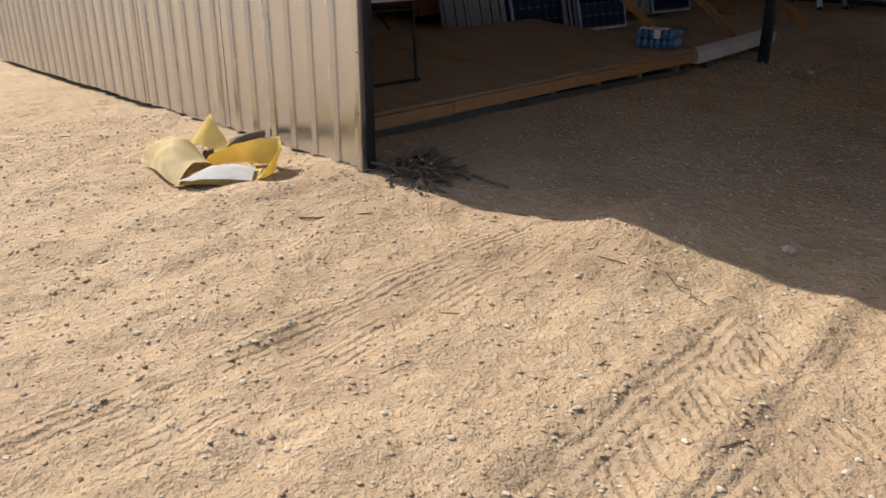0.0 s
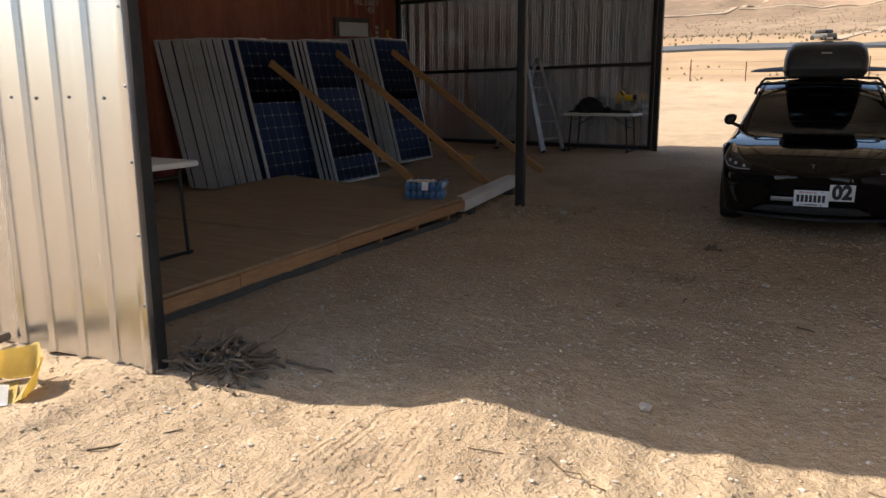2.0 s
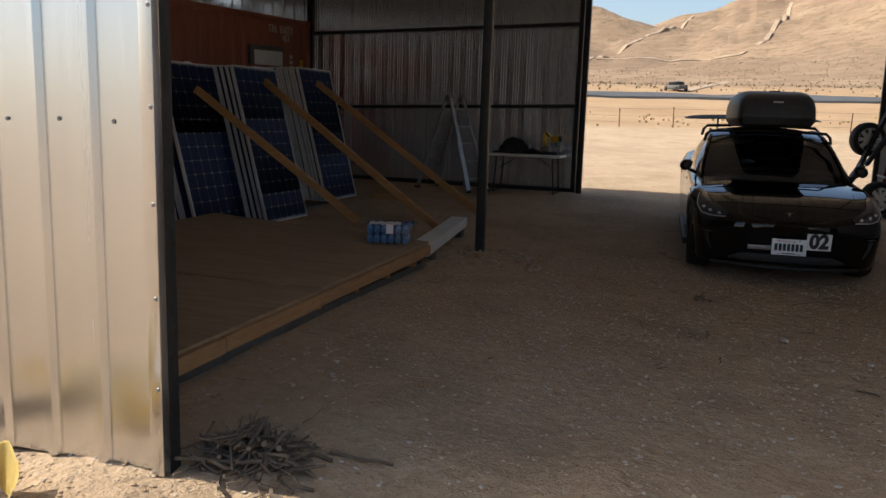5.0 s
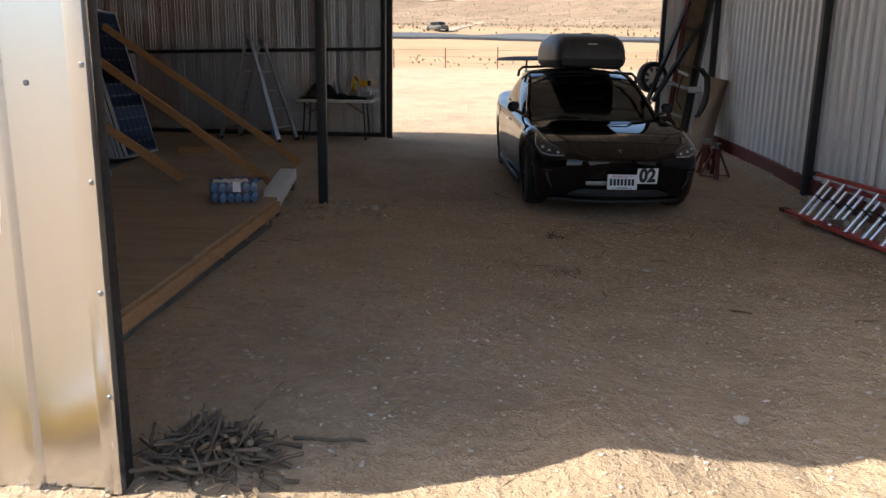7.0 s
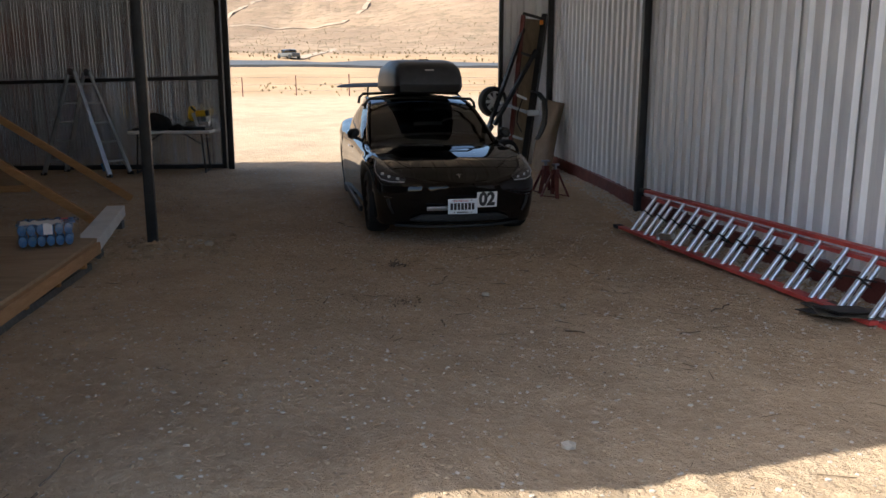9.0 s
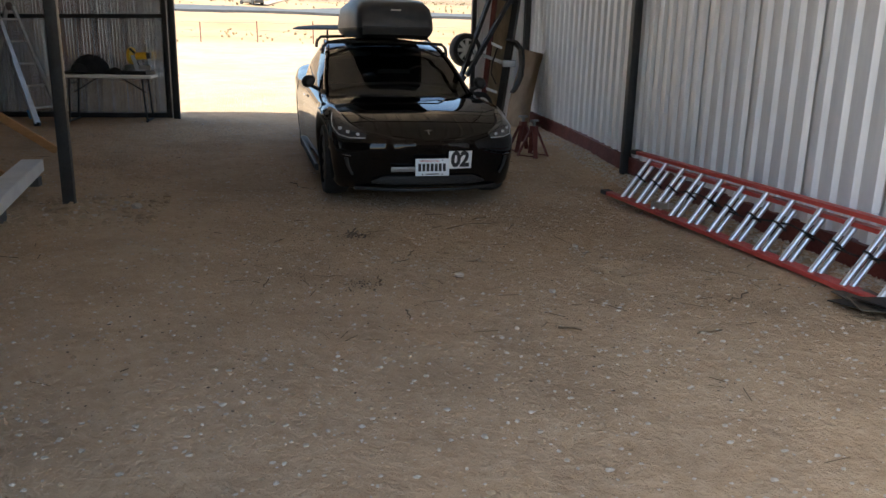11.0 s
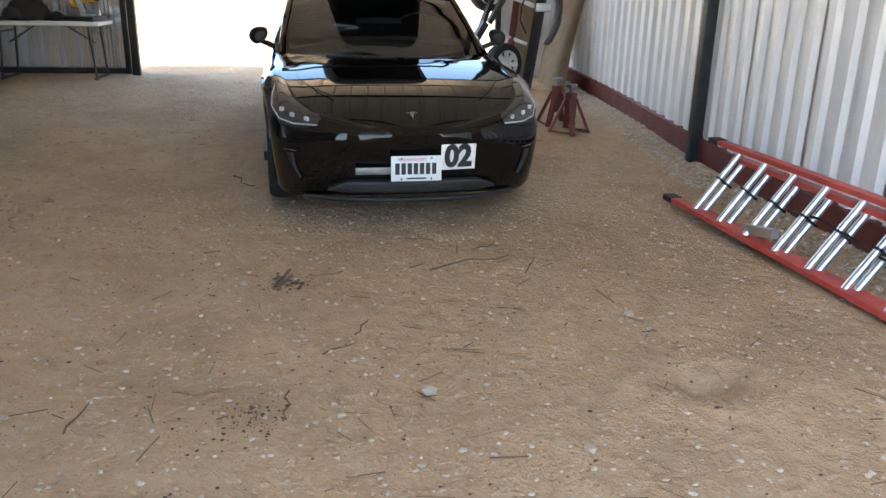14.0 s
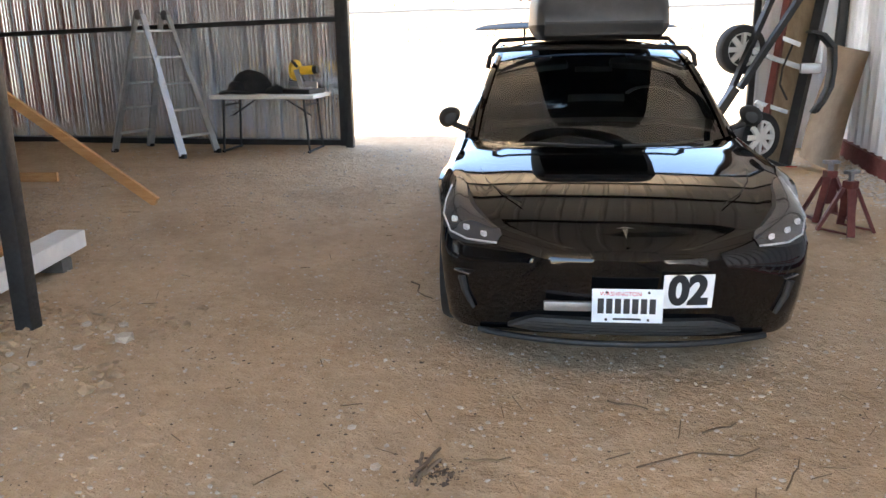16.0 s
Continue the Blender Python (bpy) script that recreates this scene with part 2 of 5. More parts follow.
HARDBOARD = wood("tan_hardboard", (0.25, 0.17, 0.10), (0.36, 0.26, 0.165), (1, 1, 1), 0.7)
OLD_PLY = wood("weathered_trailer_deck", (0.22, 0.17, 0.11), (0.36, 0.29, 0.2), (3, 3, 0.6), 0.85)
YELLOW = surface("yellow_tool_plastic", (0.68, 0.40, 0.02), (0.8, 0.5, 0.04), 10, (0.4, 0.55))
BLACK_CLOTH = surface("black_cloth", (0.008, 0.008, 0.009), (0.02, 0.02, 0.022), 15, (0.85, 0.95), 0, 0.5, 0.004)
WATER_PLASTIC = surface("blue_bottled_water", (0.05, 0.20, 0.52), (0.30, 0.54, 0.82), 14, (0.1, 0.25), 0, 0.3, 0.004)
FILM = glassy("clear_shrink_wrap", (0.86, 0.93, 0.98), 0.1)
ASPHALT = surface("grey_asphalt", (0.085, 0.088, 0.092), (0.13, 0.134, 0.138), 0.5, (0.85, 0.95), Specular_IOR_Level=0.1)
TRACK = surface("pale_dirt_track", (0.35, 0.255, 0.165), (0.45, 0.335, 0.23), 0.2, (0.9, 0.95))
SCRUB = surface("dry_scrub", (0.26, 0.20, 0.11), (0.36, 0.28, 0.165), 2, (0.9, 0.95))
PAPER = surface("printed_cardboard", (0.02, 0.02, 0.02), (0.16, 0.13, 0.09), 14, (0.5, 0.7))
LAMP_LENS = Nodes("clear_headlight_lens").set(Base_Color=(0.06, 0.062, 0.068), Metallic=0.4, Roughness=0.16, Coat_Weight=1.0, Coat_Roughness=0.02)
RED_LENS = surface("red_lamp_lens", (0.5, 0.02, 0.015), (0.65, 0.04, 0.03), 20, (0.15, 0.25), 0, 0)
ORANGE = surface("orange_reflector", (0.7, 0.2, 0.02), (0.8, 0.28, 0.03), 20, (0.2, 0.3), 0, 0)

# ---- building blocks ----


def finish(bm, angle=34):
    bmesh.ops.recalc_face_normals(bm, faces=bm.faces)
    for f in bm.faces:
        f.smooth = True
    for e in bm.edges:
        if len(e.link_faces) == 2 and e.calc_face_angle(0) > radians(angle):
            e.smooth = False


def mesh_of(name, bm, material, sharp=34):
    finish(bm, sharp)
    me = bpy.data.meshes.new(name)
    bm.to_mesh(me)
    bm.free()
    for mat in material if isinstance(material, (list, tuple)) else [material]:
        me.materials.append(mat)
    return me


def part(name, bm, material, parent, label="", sharp=34):
    """One mesh object under a thing or under a part."""
    ob = new(name, mesh_of(name, bm, material, sharp) if isinstance(bm, bmesh.types.BMesh) else bm)
    ob.parent = parent
    return tagged(ob, label)


def thing(name, label, category, at=None, group="", kind=""):
    """An Empty at a thing's base, for its parts."""
    ob = new(name)
    ob.empty_display_size = 0.1
    if at is not None:
        ob.matrix_world = at
    return tagged(ob, label, category, group, kind)


def solid(name, bm, material, label, category, group="", kind="", at=None, sharp=34):
    """A thing that is one mesh."""
    ob = new(name, mesh_of(name, bm, material, sharp))
    if at is not None:
        ob.matrix_world = at
    return tagged(ob, label, category, group, kind)


def box(bm, lo, hi, m=None, bevel=0.0):
    c = [(a + b) / 2 for a, b in zip(lo, hi)]
    s = [b - a for a, b in zip(lo, hi)]
    made = bmesh.ops.create_cube(bm, size=1.0, matrix=(m or Matrix()) @ Matrix.Translation(c) @ Matrix.Diagonal((*s, 1)))
    if bevel:
        edges = list({e for v in made["verts"] for e in v.link_edges})
        bmesh.ops.bevel(bm, geom=edges, offset=bevel, segments=2, affect="EDGES", profile=0.6)
    return bm


def fresh(fn=None, *a, **k):
    bm = bmesh.new()
    if fn:
        fn(bm, *a, **k)
    return bm


def boxed(lo, hi, bevel=0.0, m=None):
    return box(bmesh.new(), lo, hi, m, bevel)


def rod(bm, a, b, r, sides=10, r2=None, flat=None):
    """A round or (flat=(w, h)) rectangular bar from a to b."""
    a, b = Vector(a), Vector(b)
    d = b - a
    m = Matrix.Translation((a + b) / 2) @ d.to_track_quat("Z", "Y").to_matrix().to_4x4()
    if flat:
        bmesh.ops.create_cube(bm, size=1.0, matrix=m @ Matrix.Diagonal((flat[0], flat[1], d.length, 1)))
    else:
        bmesh.ops.create_cone(bm, cap_ends=True, segments=sides, radius1=r, radius2=r if r2 is None else r2, depth=d.length, matrix=m)
    return bm


def bar(a, b, r, **k):
    return rod(bmesh.new(), a, b, r, **k)


def lathe(profile, axis="z", steps=28, ends=True):
    """A turned solid from (radius, height) pairs."""
    bm = bmesh.new()
    rings = []
    for r, h in profile:
        ring = []
        for i in range(steps):
            a = 2 * math.pi * i / steps
            p = (r * math.cos(a), r * math.sin(a), h)
            ring.append(bm.verts.new(p if axis == "z" else (p[2], p[0], p[1])))
        rings.append(ring)
    for lo, hi in zip(rings, rings[1:]):
        for i in range(steps):
            bm.faces.new((lo[i], lo[(i + 1) % steps], hi[(i + 1) % steps], hi[i]))
    for ring in (rings[0], rings[-1]) if ends else ():
        bm.faces.new(ring)
    bmesh.ops.remove_doubles(bm, verts=bm.verts, dist=1e-5)
    return bm


def loft(sections, closed=False, caps=False):
    """Faces between rows of points."""
    bm = bmesh.new()
    rows = [[bm.verts.new(p) for p in s] for s in sections]
    n = len(rows[0])
    for a, b in zip(rows, rows[1:]):
        for i in range(n if closed else n - 1):
            j = (i + 1) % n
            bm.faces.new((a[i], a[j], b[j], b[i]))
    if caps:
        bm.faces.new(rows[0])
        bm.faces.new(list(reversed(rows[-1])))
    return bm


def ease(x, pairs):
    """Smooth interpolation through (x, value) pairs."""
    xs, vs = [p[0] for p in pairs], [p[1] for p in pairs]
    if x <= xs[0]:
        return vs[0]
    if x >= xs[-1]:
        return vs[-1]
    i = max(n for n in range(len(xs)) if xs[n] <= x)
    i = min(i, len(xs) - 2)
    d = [(vs[n + 1] - vs[n]) / (xs[n + 1] - xs[n]) for n in range(len(xs) - 1)]
    m = [d[0]] + [0 if d[n - 1] * d[n] <= 0 else 2 * d[n - 1] * d[n] / (d[n - 1] + d[n]) for n in range(1, len(d))] + [d[-1]]
    h = xs[i + 1] - xs[i]
    u = (x - xs[i]) / h
    return (vs[i] * (1 + 2 * u) * (1 - u) ** 2 + h * m[i] * u * (1 - u) ** 2 + vs[i + 1] * u * u * (3 - 2 * u) - h * m[i + 1] * u * u * (1 - u))


def tube(pts, r, sides=8, taper=1.0):
    """One bent round bar through points."""
    pts = [Vector(p) for p in pts]
    bm = bmesh.new()
    rings = []
    for n, p in enumerate(pts):
        d = (pts[min(n + 1, len(pts) - 1)] - pts[max(n - 1, 0)]).normalized()
        q = d.to_track_quat("Z", "Y")
        rr = r * (1 + (taper - 1) * n / (len(pts) - 1))
        rings.append([bm.verts.new(p + q @ Vector((rr * math.cos(2 * math.pi * k / sides), rr * math.sin(2 * math.pi * k / sides), 0))) for k in range(sides)])
    for a, b in zip(rings, rings[1:]):
        for k in range(sides):
            bm.faces.new((a[k], a[(k + 1) % sides], b[(k + 1) % sides], b[k]))
    bm.faces.new(rings[0][::-1])
    bm.faces.new(rings[-1])
    return bm


def lettering(name, words, size, material, m, parent, depth=0.0015, squeeze=1.0, bold=0.0):
    cu = bpy.data.curves.new(name, "FONT")
    cu.body, cu.size, cu.extrude, cu.align_x, cu.align_y, cu.offset = words, size, depth, "CENTER", "CENTER", bold
    tmp = new(name, cu)
    bpy.context.view_layer.update()
    me = bpy.data.meshes.new_from_object(tmp.evaluated_get(bpy.context.evaluated_depsgraph_get()))
    bpy.data.objects.remove(tmp)
    me.transform(m @ Matrix.Diagonal((squeeze, 1, 1, 1)))
    me.materials.clear()
    me.materials.append(material)
    return part(name, me, None, parent)


def rib_profile(length, period, top, base, depth, start=0.0, bends=1):
    """(along, proud) pairs of a ribbed sheet."""
    pts, u = [(0.0, 0.0)], start
    while u + base < length:
        s = (base - top) / 2
        pts += [(u, 0.0), (u + s, depth), (u + s + top, depth), (u + base, 0.0)]
        u += period
    pts.append((length, 0.0))
    out = []
    for p in sorted(pts):
        if not out or p[0] - out[-1][0] > 1e-4:
            out.append(p)
    return out


def ribbed(profile, z0, z1, thick=0.0025, rows=2):
    """A standing ribbed sheet along +x, proud towards -y, with thickness."""
    bm = bmesh.new()
    for off in (0.0, thick):
        cols = [[bm.verts.new((u, -d + off, z0 + (z1 - z0) * i / (rows - 1))) for i in range(rows)] for u, d in profile]
        for a, b in zip(cols, cols[1:]):
            for i in range(rows - 1):
                bm.faces.new((a[i], b[i], b[i + 1], a[i + 1]))
    return bm

# ---- the ground ----


def step(a, b, v):
    u = np.clip((v - a) / (b - a), 0, 1)
    return u * u * (3 - 2 * u)


def lattice(x, y, seed):
    """Smooth value noise in 0..1."""
    xi, yi = np.floor(x), np.floor(y)
    fx, fy = x - xi, y - yi
    fx, fy = fx * fx * (3 - 2 * fx), fy * fy * (3 - 2 * fy)

    def h(a, b):
        v = np.sin(a * 127.1 + b * 311.7 + seed * 74.7) * 43758.5453
        return v - np.floor(v)

    return (h(xi, yi) * (1 - fx) + h(xi + 1, yi) * fx) * (1 - fy) + (h(xi, yi + 1) * (1 - fx) + h(xi + 1, yi + 1) * fx) * fy


def rolls(x, y, size, seed, octaves=4):
    total, amp = 0.0, 1.0
    for n in range(octaves):
        total = total + amp * (lattice(x / size, y / size, seed + n) - 0.5)
        size, amp = size / 2.07, amp * 0.5
    return total


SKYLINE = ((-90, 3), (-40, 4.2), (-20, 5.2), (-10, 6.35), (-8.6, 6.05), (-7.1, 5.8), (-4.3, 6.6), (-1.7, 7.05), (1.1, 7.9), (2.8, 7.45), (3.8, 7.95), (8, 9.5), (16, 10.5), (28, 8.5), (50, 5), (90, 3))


def ground_z(x, y):
    """Height of the ground at a place, in metres."""
    x, y = np.asarray(x, float), np.asarray(y, float)
    z = 0.046 * np.clip(x, -14, 0) * (1 - step(0.3, 3.0, y))
    up = np.clip(y - 5.6, 0, None)
    z = z + 0.034 * np.minimum(up, 40) * step(0, 2.5, up) + 0.052 * np.clip(y - 45, 0, 55) + 0.085 * np.clip(y - 100, 0, 50) + 0.06 * np.clip(y - 150, 0, 40)
    z = z - 0.06 * np.exp(-(((x - 2.2) / 1.6) ** 2 + ((y - 4.1) / 1.5) ** 2))
    z = z + 0.10 * np.exp(-(((x - 1.72) / 0.33) ** 2 + ((y - 0.38) / 0.55) ** 2)) - 0.035 * np.exp(-(((x - 0.85) / 0.4) ** 2 + ((y - 0.1) / 0.5) ** 2))
    z = z + 0.05 * np.exp(-(((x + 0.33) / 0.3) ** 2 + ((y - 5.35) / 0.3) ** 2))
    near = 1 - step(14, 30, np.hypot(x, y))
    sunny = 1 - step(-0.2, 1.2, y)
    z = z + near * (0.014 + 0.016 * sunny) * rolls(x, y, 0.55, 3) + near * 0.035 * rolls(x, y, 2.2, 9, 2)
    z = z + (1 - near) * 0.35 * rolls(x, y, 9.0, 5, 3) * (1 - step(120, 200, y))
    # shallow wheel tracks running into the opening, and a burrow
    c = x + 0.12 * y
    for mid, wide, deep in ((1.45, 0.17, 0.012), (2.55, 0.16, 0.014), (2.88, 0.14, 0.012)):
        z = z - deep * (np.exp(-(((c - mid) / wide) ** 4)) - 0.6 * np.exp(-(((np.abs(c - mid) - wide * 1.25) / 0.05) ** 2))) * (1 - step(0.4, 1.6, y)) * near
    d = np.hypot(x - 3.46, (y - 3.33) * 1.2)
    z = z - 0.09 * np.exp(-((d / 0.055) ** 2)) - 0.03 * np.exp(-((d / 0.16) ** 2)) + 0.012 * np.exp(-(((d - 0.24) / 0.08) ** 2))
    lumpy = rolls(x, y, 0.17, 41, 3)
    z = z + near * (0.006 + 0.022 * sunny) * lumpy + near * 0.02 * sunny * np.clip(rolls(x, y, 0.4, 57, 3) - 0.12, 0, 1)
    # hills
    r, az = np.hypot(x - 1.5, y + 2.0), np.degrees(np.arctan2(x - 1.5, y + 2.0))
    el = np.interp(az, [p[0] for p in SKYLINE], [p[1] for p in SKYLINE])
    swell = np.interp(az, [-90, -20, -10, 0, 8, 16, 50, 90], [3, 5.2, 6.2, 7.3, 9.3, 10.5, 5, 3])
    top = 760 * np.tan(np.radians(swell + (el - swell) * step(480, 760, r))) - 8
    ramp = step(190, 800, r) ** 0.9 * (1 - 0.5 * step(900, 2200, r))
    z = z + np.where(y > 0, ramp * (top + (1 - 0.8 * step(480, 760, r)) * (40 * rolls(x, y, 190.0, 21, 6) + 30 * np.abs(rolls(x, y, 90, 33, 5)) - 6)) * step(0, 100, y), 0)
    return z


def spread(lo, hi, gap, out_lo, out_hi, growth):
    mid = list(np.arange(lo, hi + gap / 2, gap))
    a, g = [mid[0]], gap
    while a[-1] > out_lo:
        g *= growth
        a.append(a[-1] - g)
    b, g = [mid[-1]], gap
    while b[-1] < out_hi:
        g *= growth
        b.append(b[-1] + g)
    return np.array(a[:0:-1] + mid + b[1:])


def grid_mesh(name, xs, ys, height, material):
    gx, gy = np.meshgrid(xs, ys)
    gz = height(gx, gy)
    n = len(xs)
    co = np.stack([gx, gy, gz], -1).reshape(-1, 3)
    i = np.arange(len(co)).reshape(gx.shape)
    quads = np.stack([i[:-1, :-1], i[:-1, 1:], i[1:, 1:], i[1:, :-1]], -1).reshape(-1, 4)
    me = bpy.data.meshes.new(name)
    me.vertices.add(len(co))
    me.vertices.foreach_set("co", co.ravel())
    me.loops.add(quads.size)
    me.loops.foreach_set("vertex_index", quads.ravel().astype(np.int32))
    me.polygons.add(len(quads))
    me.polygons.foreach_set("loop_start", np.arange(0, quads.size, 4, dtype=np.int32))
    me.polygons.foreach_set("use_smooth", np.ones(len(quads), bool))
    me.update(calc_edges=True)
    me.materials.append(material)
    return new(name, me)


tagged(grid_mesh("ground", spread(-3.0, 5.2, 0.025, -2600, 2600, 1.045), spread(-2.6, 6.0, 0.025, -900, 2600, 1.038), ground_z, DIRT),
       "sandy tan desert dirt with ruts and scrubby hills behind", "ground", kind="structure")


def gz(x, y):
    return float(ground_z(x, y))


def strip(name, line, width, lift, material, label, category, steps=120):
    """A ribbon that follows the ground along a line of places."""
    secs = []
    for k in range(steps + 1):
        u = k / steps * (len(line) - 1)
        i = min(int(u), len(line) - 2)
        a, b = Vector(line[i]), Vector(line[i + 1])
        p, d = a.lerp(b, u - i), (b - a).normalized()
        side = Vector((-d.y, d.x)) * width / 2
        za, zb = gz(*(p - side)) + lift, gz(*(p + side)) + lift
        secs.append([(*(p - side), za - 0.6), (*(p - side), za), (*(p + side), zb), (*(p + side), zb - 0.6)])
    return solid(name, loft(secs), material, label, category, kind="structure")


strip("road", [(-260, 116), (-60, 111), (80, 111), (300, 118)], 12.0, 0.3, ASPHALT, "grey asphalt road across the plain", "road", 160)
strip("dirt_track", [(-5, 128), (-2.5, 150), (-1.5, 200), (0, 250)], 2.2, 0.12, TRACK, "pale dirt track climbing the scrubby slope", "track", 60)
strip("dirt_track", [(-90, 352), (-64, 375), (-62, 420), (-57, 466), (-40, 553), (-30, 640)], 2.4, 0.35, TRACK, "pale dirt track along the far ridge", "track", 90)
strip("dirt_track", [(-60, 385), (-23, 395), (4, 403), (14, 425), (27, 512), (36, 620)], 2.4, 0.35, TRACK, "pale dirt track over the far hill", "track", 90)

# ---- the shed ----
TOP = 4.4


def eave(y):
    """The roof falls towards the back."""
    return TOP - 0.072 * max(0.0, y)


SHEET = 0.7665
wall = thing("wall_front", "galvanised ribbed steel wall in the sun", "wall", kind="structure")
prof = rib_profile(SHEET, SHEET / 3, 0.030, 0.060, 0.025, 0.1035)
for n in range(11):
    x1 = -0.15 - n * SHEET
    bm = ribbed(prof if n else prof[:-1] + [(SHEET + 0.145, 0.0)], 0.0, TOP, rows=2)
    for v in bm.verts:
        v.co.x += x1 - SHEET
        if v.co.z < 0.1:
            v.co.z = 0.012 + 0.040 * v.co.x + (0.006 if n % 2 else 0)
        v.co.y += 0.0025 * (n % 2)
    part("sheet", bm, GALV_OUT, wall)
part("corner_trim", boxed((-0.030, -0.028, 0.0), (0.030, 0.014, TOP), 0.007), GALV_OUT, wall, "folded galvanised corner trim")
part("corner_post", boxed((-0.06, 0.018, -0.1), (0.026, 0.08, TOP), 0.006), BLACK_STEEL, wall, "black square steel post")
for h in (1.343, 2.75):
    part("girt", boxed((-8.6, 0.008, h - 0.03), (-0.07, 0.06, h + 0.03)), BLACK_STEEL, wall)
screw = mesh_of("screw", lathe([(0.0001, 0.006), (0.005, 0.0055), (0.0065, 0.002), (0.009, 0.0), (0.0001, -0.001)], steps=10), GREY_METAL)
for h in (1.343, 2.75):
    for n in range(30):
        ob = part("screw", screw, None, wall)
        ob.matrix_world = pose(-0.173 - n * SHEET / 3 + (0.05 if n % 4 == 3 else 0), -0.003, h + 0.004 * math.sin(n * 2.1), 90)
for h in (0.35, 0.70, 1.05, 1.398, 1.75, 2.1):
    ob = part("screw", screw, None, wall)
    ob.matrix_world = pose(0.016, -0.029, h, 90)

wall = thing("wall_back", "ribbed galvanised steel back wall on black girts", "wall", kind="structure")
prof = rib_profile(0.9144, 0.2286, 0.026, 0.060, 0.030, 0.02)
flat_runs = [0.02 + 0.2286 * n + 0.060 for n in range(4)]
prof = sorted(prof + [(u + d, h) for u in flat_runs for k in (0.030, 0.075, 0.120) for d, h in ((k, 0.0), (k + 0.008, 0.007), (k + 0.016, 0.007), (k + 0.024, 0.0)) if u + d < 0.91])
for n in range(6):
    x0 = -5.72 + n * 0.8735
    bm = ribbed([(u, -d) for u, d in prof], 0.0, eave(11.4))
    for v in bm.verts:
        v.co.x += x0
        v.co.y += 11.34 + 0.003 * (n % 2)
        if v.co.z < 0.1:
            v.co.z = gz(v.co.x, 11.3) + 0.01
    part("sheet", bm, GALV_IN, wall)
for za, zb in ((1.53, 1.665), (2.89, 3.025)):
    part("girt", rod(bmesh.new(), (-5.7, 11.30, za), (-0.50, 11.30, zb), 0, flat=(0.05, 0.055)), BLACK_STEEL, wall)
part("base_rail", rod(bmesh.new(), (-5.7, 11.30, gz(-5.7, 11.3) + 0.03), (-0.50, 11.30, gz(-0.5, 11.3) + 0.03), 0, flat=(0.05, 0.07)), BLACK_STEEL, wall)
part("end_post", boxed((-0.53, 11.24, 0.0), (-0.46, 11.36, eave(11.4)), 0.005), BLACK_STEEL, wall)
part("corner_post", boxed((-5.66, 11.2, 0.0), (-5.56, 11.30, eave(11.4)), 0.005), BLACK_STEEL, wall)

wall = thing("wall_left", "ribbed galvanised steel side wall above the container", "wall", kind="structure")
for n in range(13):
    bm = ribbed([(u, -d) for u, d in rib_profile(0.9144, 0.2286, 0.03, 0.065, 0.022, 0.03)], -0.3, TOP)
    for v in bm.verts:
        yy = 0.03 + n * 0.874 + v.co.x
        v.co = (-8.1 - v.co.y, yy, eave(yy) if v.co.z > 1 else v.co.z)
    part("sheet", bm, GALV_IN, wall)
bm = ribbed([(u, -d) for u, d in rib_profile(2.5, 0.2286, 0.03, 0.065, 0.022, 0.03)], 0.0, eave(11.4))
for v in bm.verts:
    v.co = (-8.15 + v.co.x, 11.34 - v.co.y, v.co.z)
part("sheet", bm, GALV_IN, wall)

wall = thing("wall_right", "chalky white corrugated steel wall with red base rail", "wall", kind="structure")
prof = rib_profile(0.84, 0.21, 0.075, 0.135, 0.032, 0.03)
RX = 5.02
for n in range(14):
    y0 = -0.25 + n * 0.825
    bm = ribbed(prof, 0.0, TOP)
    for v in bm.verts:
        yy = y0 + v.co.x
        v.co = (RX + v.co.y + 0.03, yy, eave(yy) if v.co.z > 0.1 else gz(RX, yy) + 0.17)
    part("sheet", bm, WHITE_SHEET, wall)
for n in range(6):
    a, b = -0.25 + n * 1.94, -0.25 + (n + 1) * 1.94
    part("base_rail", rod(bmesh.new(), (RX + 0.01, a, gz(RX, a) + 0.085), (RX + 0.01, b, gz(RX, b) + 0.085), 0, flat=(0.09, 0.175)), RUST_RED, wall, "dark red steel base rail")
for n, y in enumerate((0.02, 6.95, 11.25)):
    part("post", boxed((RX - 0.10, y - 0.045, -0.1), (RX - 0.01, y + 0.045, eave(y)), 0.006), BLACK_STEEL, wall, "black square steel post")

bm = ribbed([(u, -d) for u, d in rib_profile(0.84, 0.21, 0.075, 0.135, 0.032, 0.03)], 0.2, eave(11.4))
for v in bm.verts:
    v.co = (4.16 + v.co.x, 11.36 + v.co.y, v.co.z)
part("sheet", bm, WHITE_SHEET, wall)
part("post", boxed((4.09, 11.28, 0.1), (4.16, 11.36, eave(11.4)), 0.006), BLACK_STEEL, wall, "black square steel post")

roof = thing("roof", "ribbed steel shed roof on black purlins", "roof", kind="structure")
for n in range(15):
    bm = ribbed(rib_profile(0.9144, 0.2286, 0.03, 0.065, 0.022, 0.03), 0.0, 11.42, rows=2)
    for v in bm.verts:
        v.co = (-8.2 + n * 0.9 + v.co.x, v.co.z - 0.03, TOP - 0.072 * (v.co.z - 0.03) + 0.07 - v.co.y)
    part("sheet", bm, GALV_ROOF, roof)
for y in (0.04, 1.45, 2.85, 4.25, 5.65, 7.05, 8.45, 9.85, 11.28):
    part("purlin", boxed((-8.1, y - 0.03, eave(y) - 0.03), (RX, y + 0.03, eave(y) + 0.06)), BLACK_STEEL, roof)
